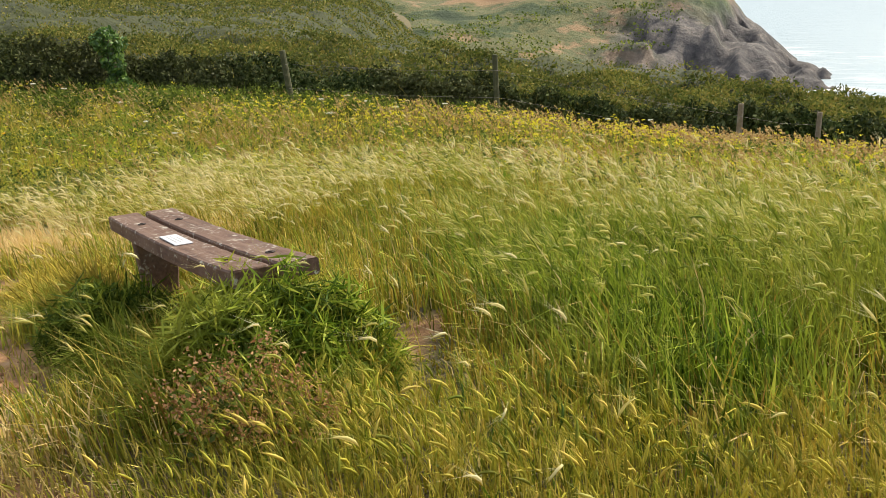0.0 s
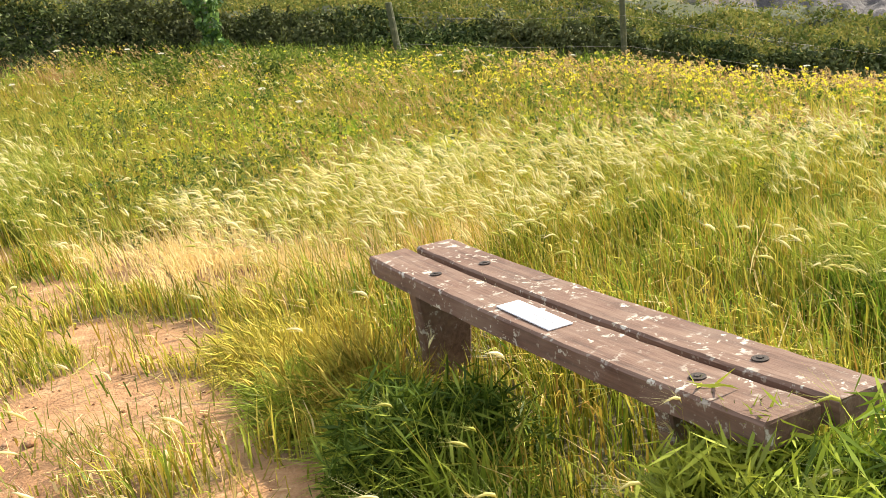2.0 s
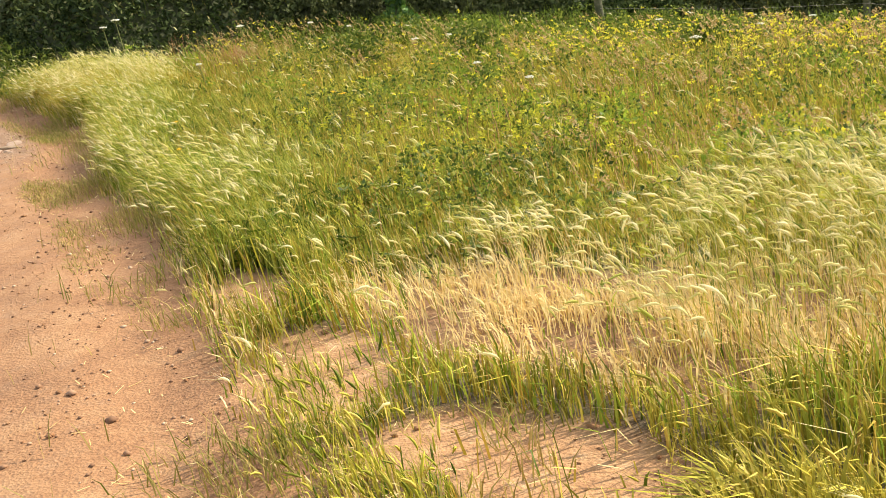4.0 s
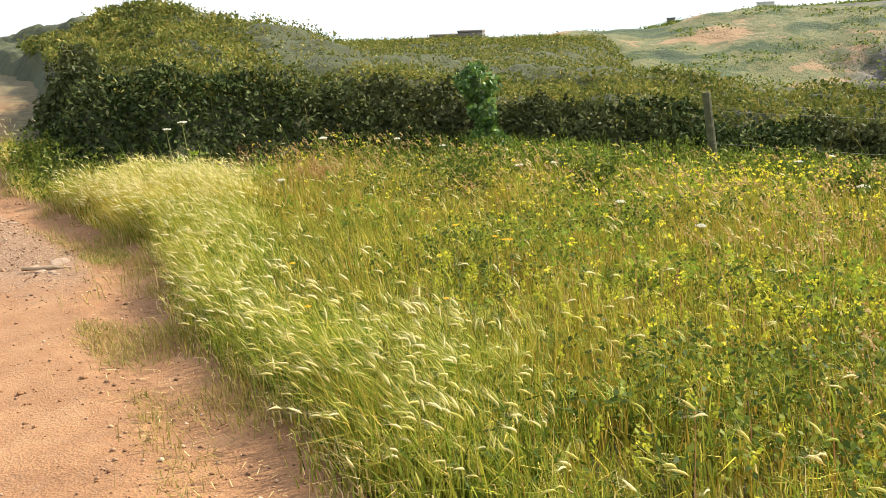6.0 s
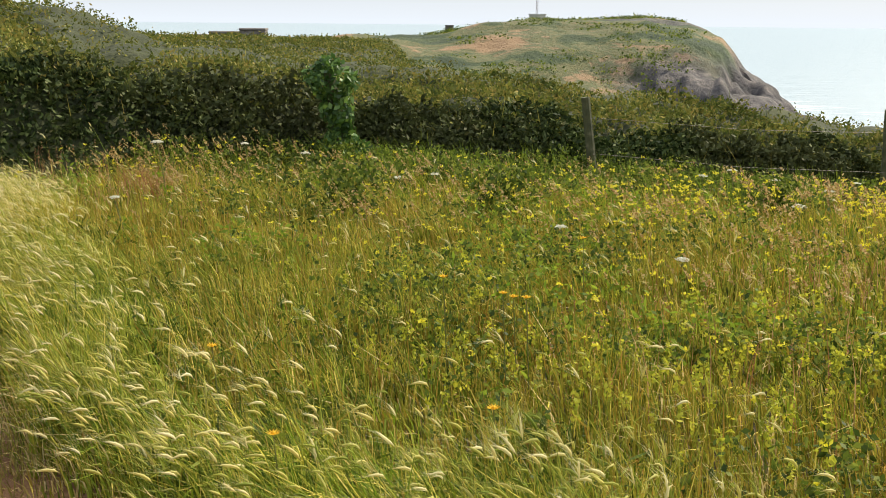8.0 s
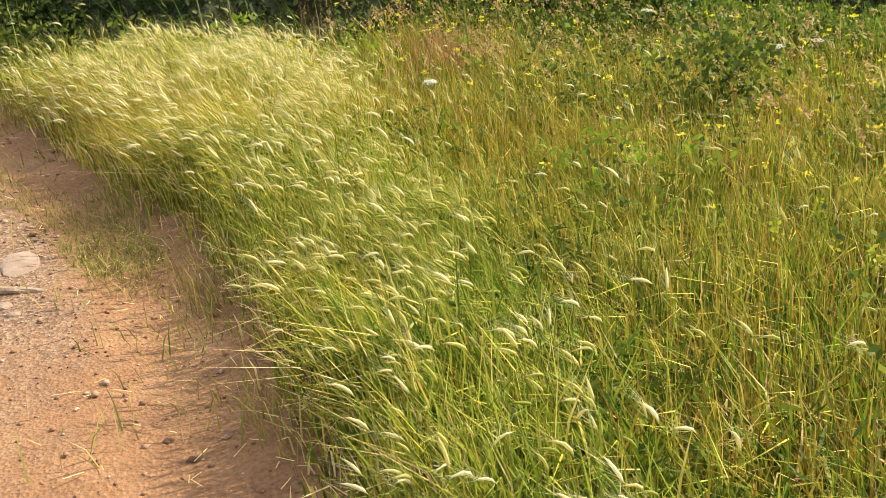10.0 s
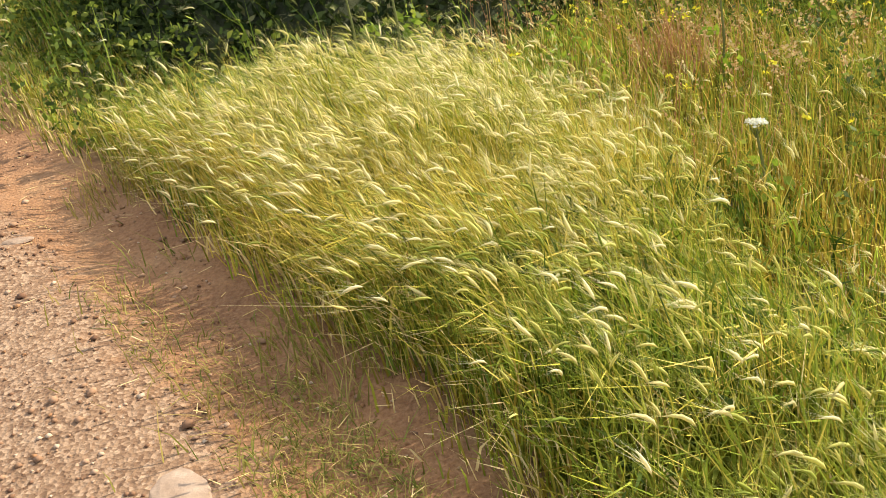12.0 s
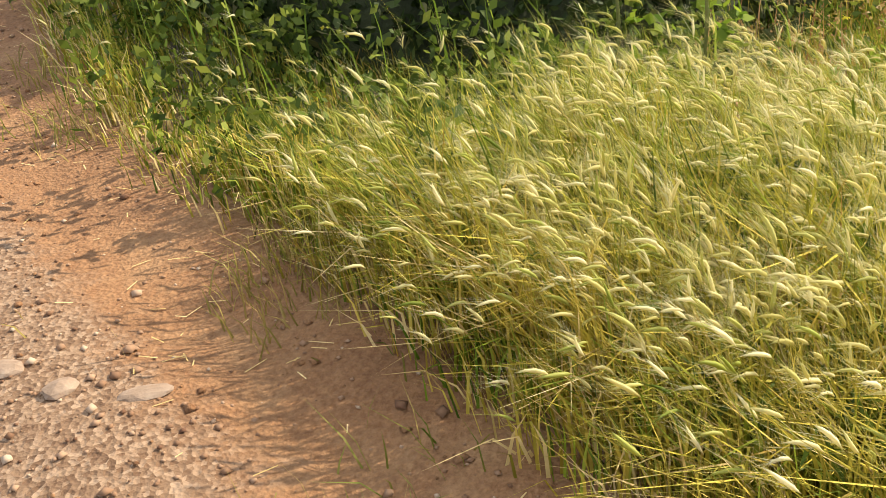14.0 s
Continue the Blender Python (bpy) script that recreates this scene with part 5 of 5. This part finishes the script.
# ---- far buildings and mast ----
def ruin(az, dist, width, depth, base, top, turn):
    x, y = -5.1 + dist * math.sin(radians(az)), 5.9 + dist * math.cos(radians(az))
    ob = new("ruined_blockhouse")
    ob.matrix_world = pose(x, y, base, 0, 0, turn)
    bm = bmesh.new()
    bmesh.ops.create_cube(bm, size=1, matrix=Matrix.Translation((0, 0, (top - base) / 2 - 1)) @ Matrix.Diagonal((width, depth, top - base + 2, 1)))
    bmesh.ops.subdivide_edges(bm, edges=bm.edges[:], cuts=4, use_grid_fill=True)
    for vert in bm.verts:
        vert.co += Vector((noise.noise(vert.co * 1.1), noise.noise(vert.co * 1.1 + Vector((9, 0, 0))), noise.noise(vert.co * 1.3 + Vector((0, 7, 0))))) * 0.16
    part("wall", bm, MAT_RUIN, ob)
    bm = bmesh.new()
    bmesh.ops.create_cube(bm, size=1, matrix=Matrix.Translation((0, 0, top - base + 0.02)) @ Matrix.Diagonal((width * 1.05, depth * 1.05, 0.22, 1)))
    bmesh.ops.bevel(bm, geom=bm.edges[:], offset=0.06, segments=1, affect="EDGES")
    part("roof_slab", bm, MAT_RUIN, ob)
    return tagged(ob, "dark ruined stone blockhouse on the skyline", "ruin", "blockhouses on the ridge")


ruin(-11.7, 105, 2.6, 3.5, -3.2, 0.0, 6)
ruin(-13.25, 108, 3.1, 3.5, -3.2, -0.35, 6)
ruin(-14.9, 112, 2.6, 3.5, -3.4, -0.75, 6)


def hut(az, dist, width, base, top, material, name, label, category):
    x, y = -5.1 + dist * math.sin(radians(az)), 5.9 + dist * math.cos(radians(az))
    ob = new(name)
    ob.matrix_world = pose(x, y, base, 0, 0, -az)
    bm = bmesh.new()
    bmesh.ops.create_cube(bm, size=1, matrix=Matrix.Translation((0, 0, (top - base) / 2)) @ Matrix.Diagonal((width, width, top - base, 1)))
    part("wall", bm, material, ob)
    bm = bmesh.new()
    bmesh.ops.create_cube(bm, size=1, matrix=Matrix.Translation((0, 0, top - base + 0.1)) @ Matrix.Diagonal((width * 1.1, width * 1.1, 0.2, 1)))
    part("roof", bm, material, ob)
    return tagged(ob, label, category)


hut(-0.35, 192, 1.6, -2.5, 0.1, MAT_RUIN, "stone_hut", "small dark stone hut on the headland ridge", "hut")
hut(4.75, 196, 3.2, 0.5, 2.4, MAT_RENDER, "white_hut", "small white hut at the foot of the mast", "hut")
mast = new("radio_mast")
mx, my = -5.1 + 197 * math.sin(radians(4.7)), 5.9 + 197 * math.cos(radians(4.7))
mast.location = (mx, my, 1.0)
bm = bmesh.new()
for a in (0, 2.094, 4.189):
    tube(bm, (0.25 * math.cos(a), 0.25 * math.sin(a), 0), (0.12 * math.cos(a), 0.12 * math.sin(a), 12), 0.06, 0.05, 6)
part("lattice_leg", bm, MAT_MAST, mast)
bm = bmesh.new()
for q in range(12):
    for a in (0, 2.094, 4.189):
        r = 0.25 - 0.011 * q
        tube(bm, (r * math.cos(a), r * math.sin(a), q), (r * math.cos(a + 2.094), r * math.sin(a + 2.094), q + 1), 0.03, 0.03, 4)
part("bracing", bm, MAT_MAST, mast)
tagged(mast, "thin pale lattice radio mast on the headland", "mast")

k = rng.choice(HX.size, 2600, replace=False)
hx, hy_, hz = HX.ravel()[k], HY.ravel()[k], HZ.ravel()[k]
sel = (value_noise(hx, hy_, 16, 95) + 0.5 * value_noise(hx, hy_, 6, 96) > 0.12) & (hz > -9) & (np.degrees(np.arctan2(hx + 5, hy_ - 6)) < 13) & (np.hypot(hx + 5, hy_ - 6) < 180)
c = np.stack([hx[sel], hy_[sel], hz[sel] - 0.05], 1)
clusters("headland_scrub", c, 2.6, 26, 0.42, MAT_HERB, "dark green scrub patches on the headland slope", "scrub", 0.12)
# dark scrub along the headland's crest
xs_, ys_, zs_ = [], [], []
pts = rng.random((900, 2))
az = -3 + 16 * pts[:, 0]
keep = value_noise(az, az * 0, 1.6, 91) > -0.15
az = az[keep]
dist = 186 + 6 * pts[keep, 1]
top = 1.0 + 188 * np.tan(np.radians(np.interp(az, (-3, -1.9, -0.6, 1.7, 4.4, 8.3, 10.8, 13.3), (-1.0, -0.87, -0.63, -0.27, 0.08, 0.14, 0.31, 0.05))))
c = np.stack([-5 + dist * np.sin(np.radians(az)), 6 + dist * np.cos(np.radians(az)), top + rng.uniform(-0.7, 0.2, len(az))], 1)
clusters("crest_scrub", c, 1.0, 14, 0.42, MAT_HERB, "dark scrub bushes on the headland crest", "scrub", 0.5)
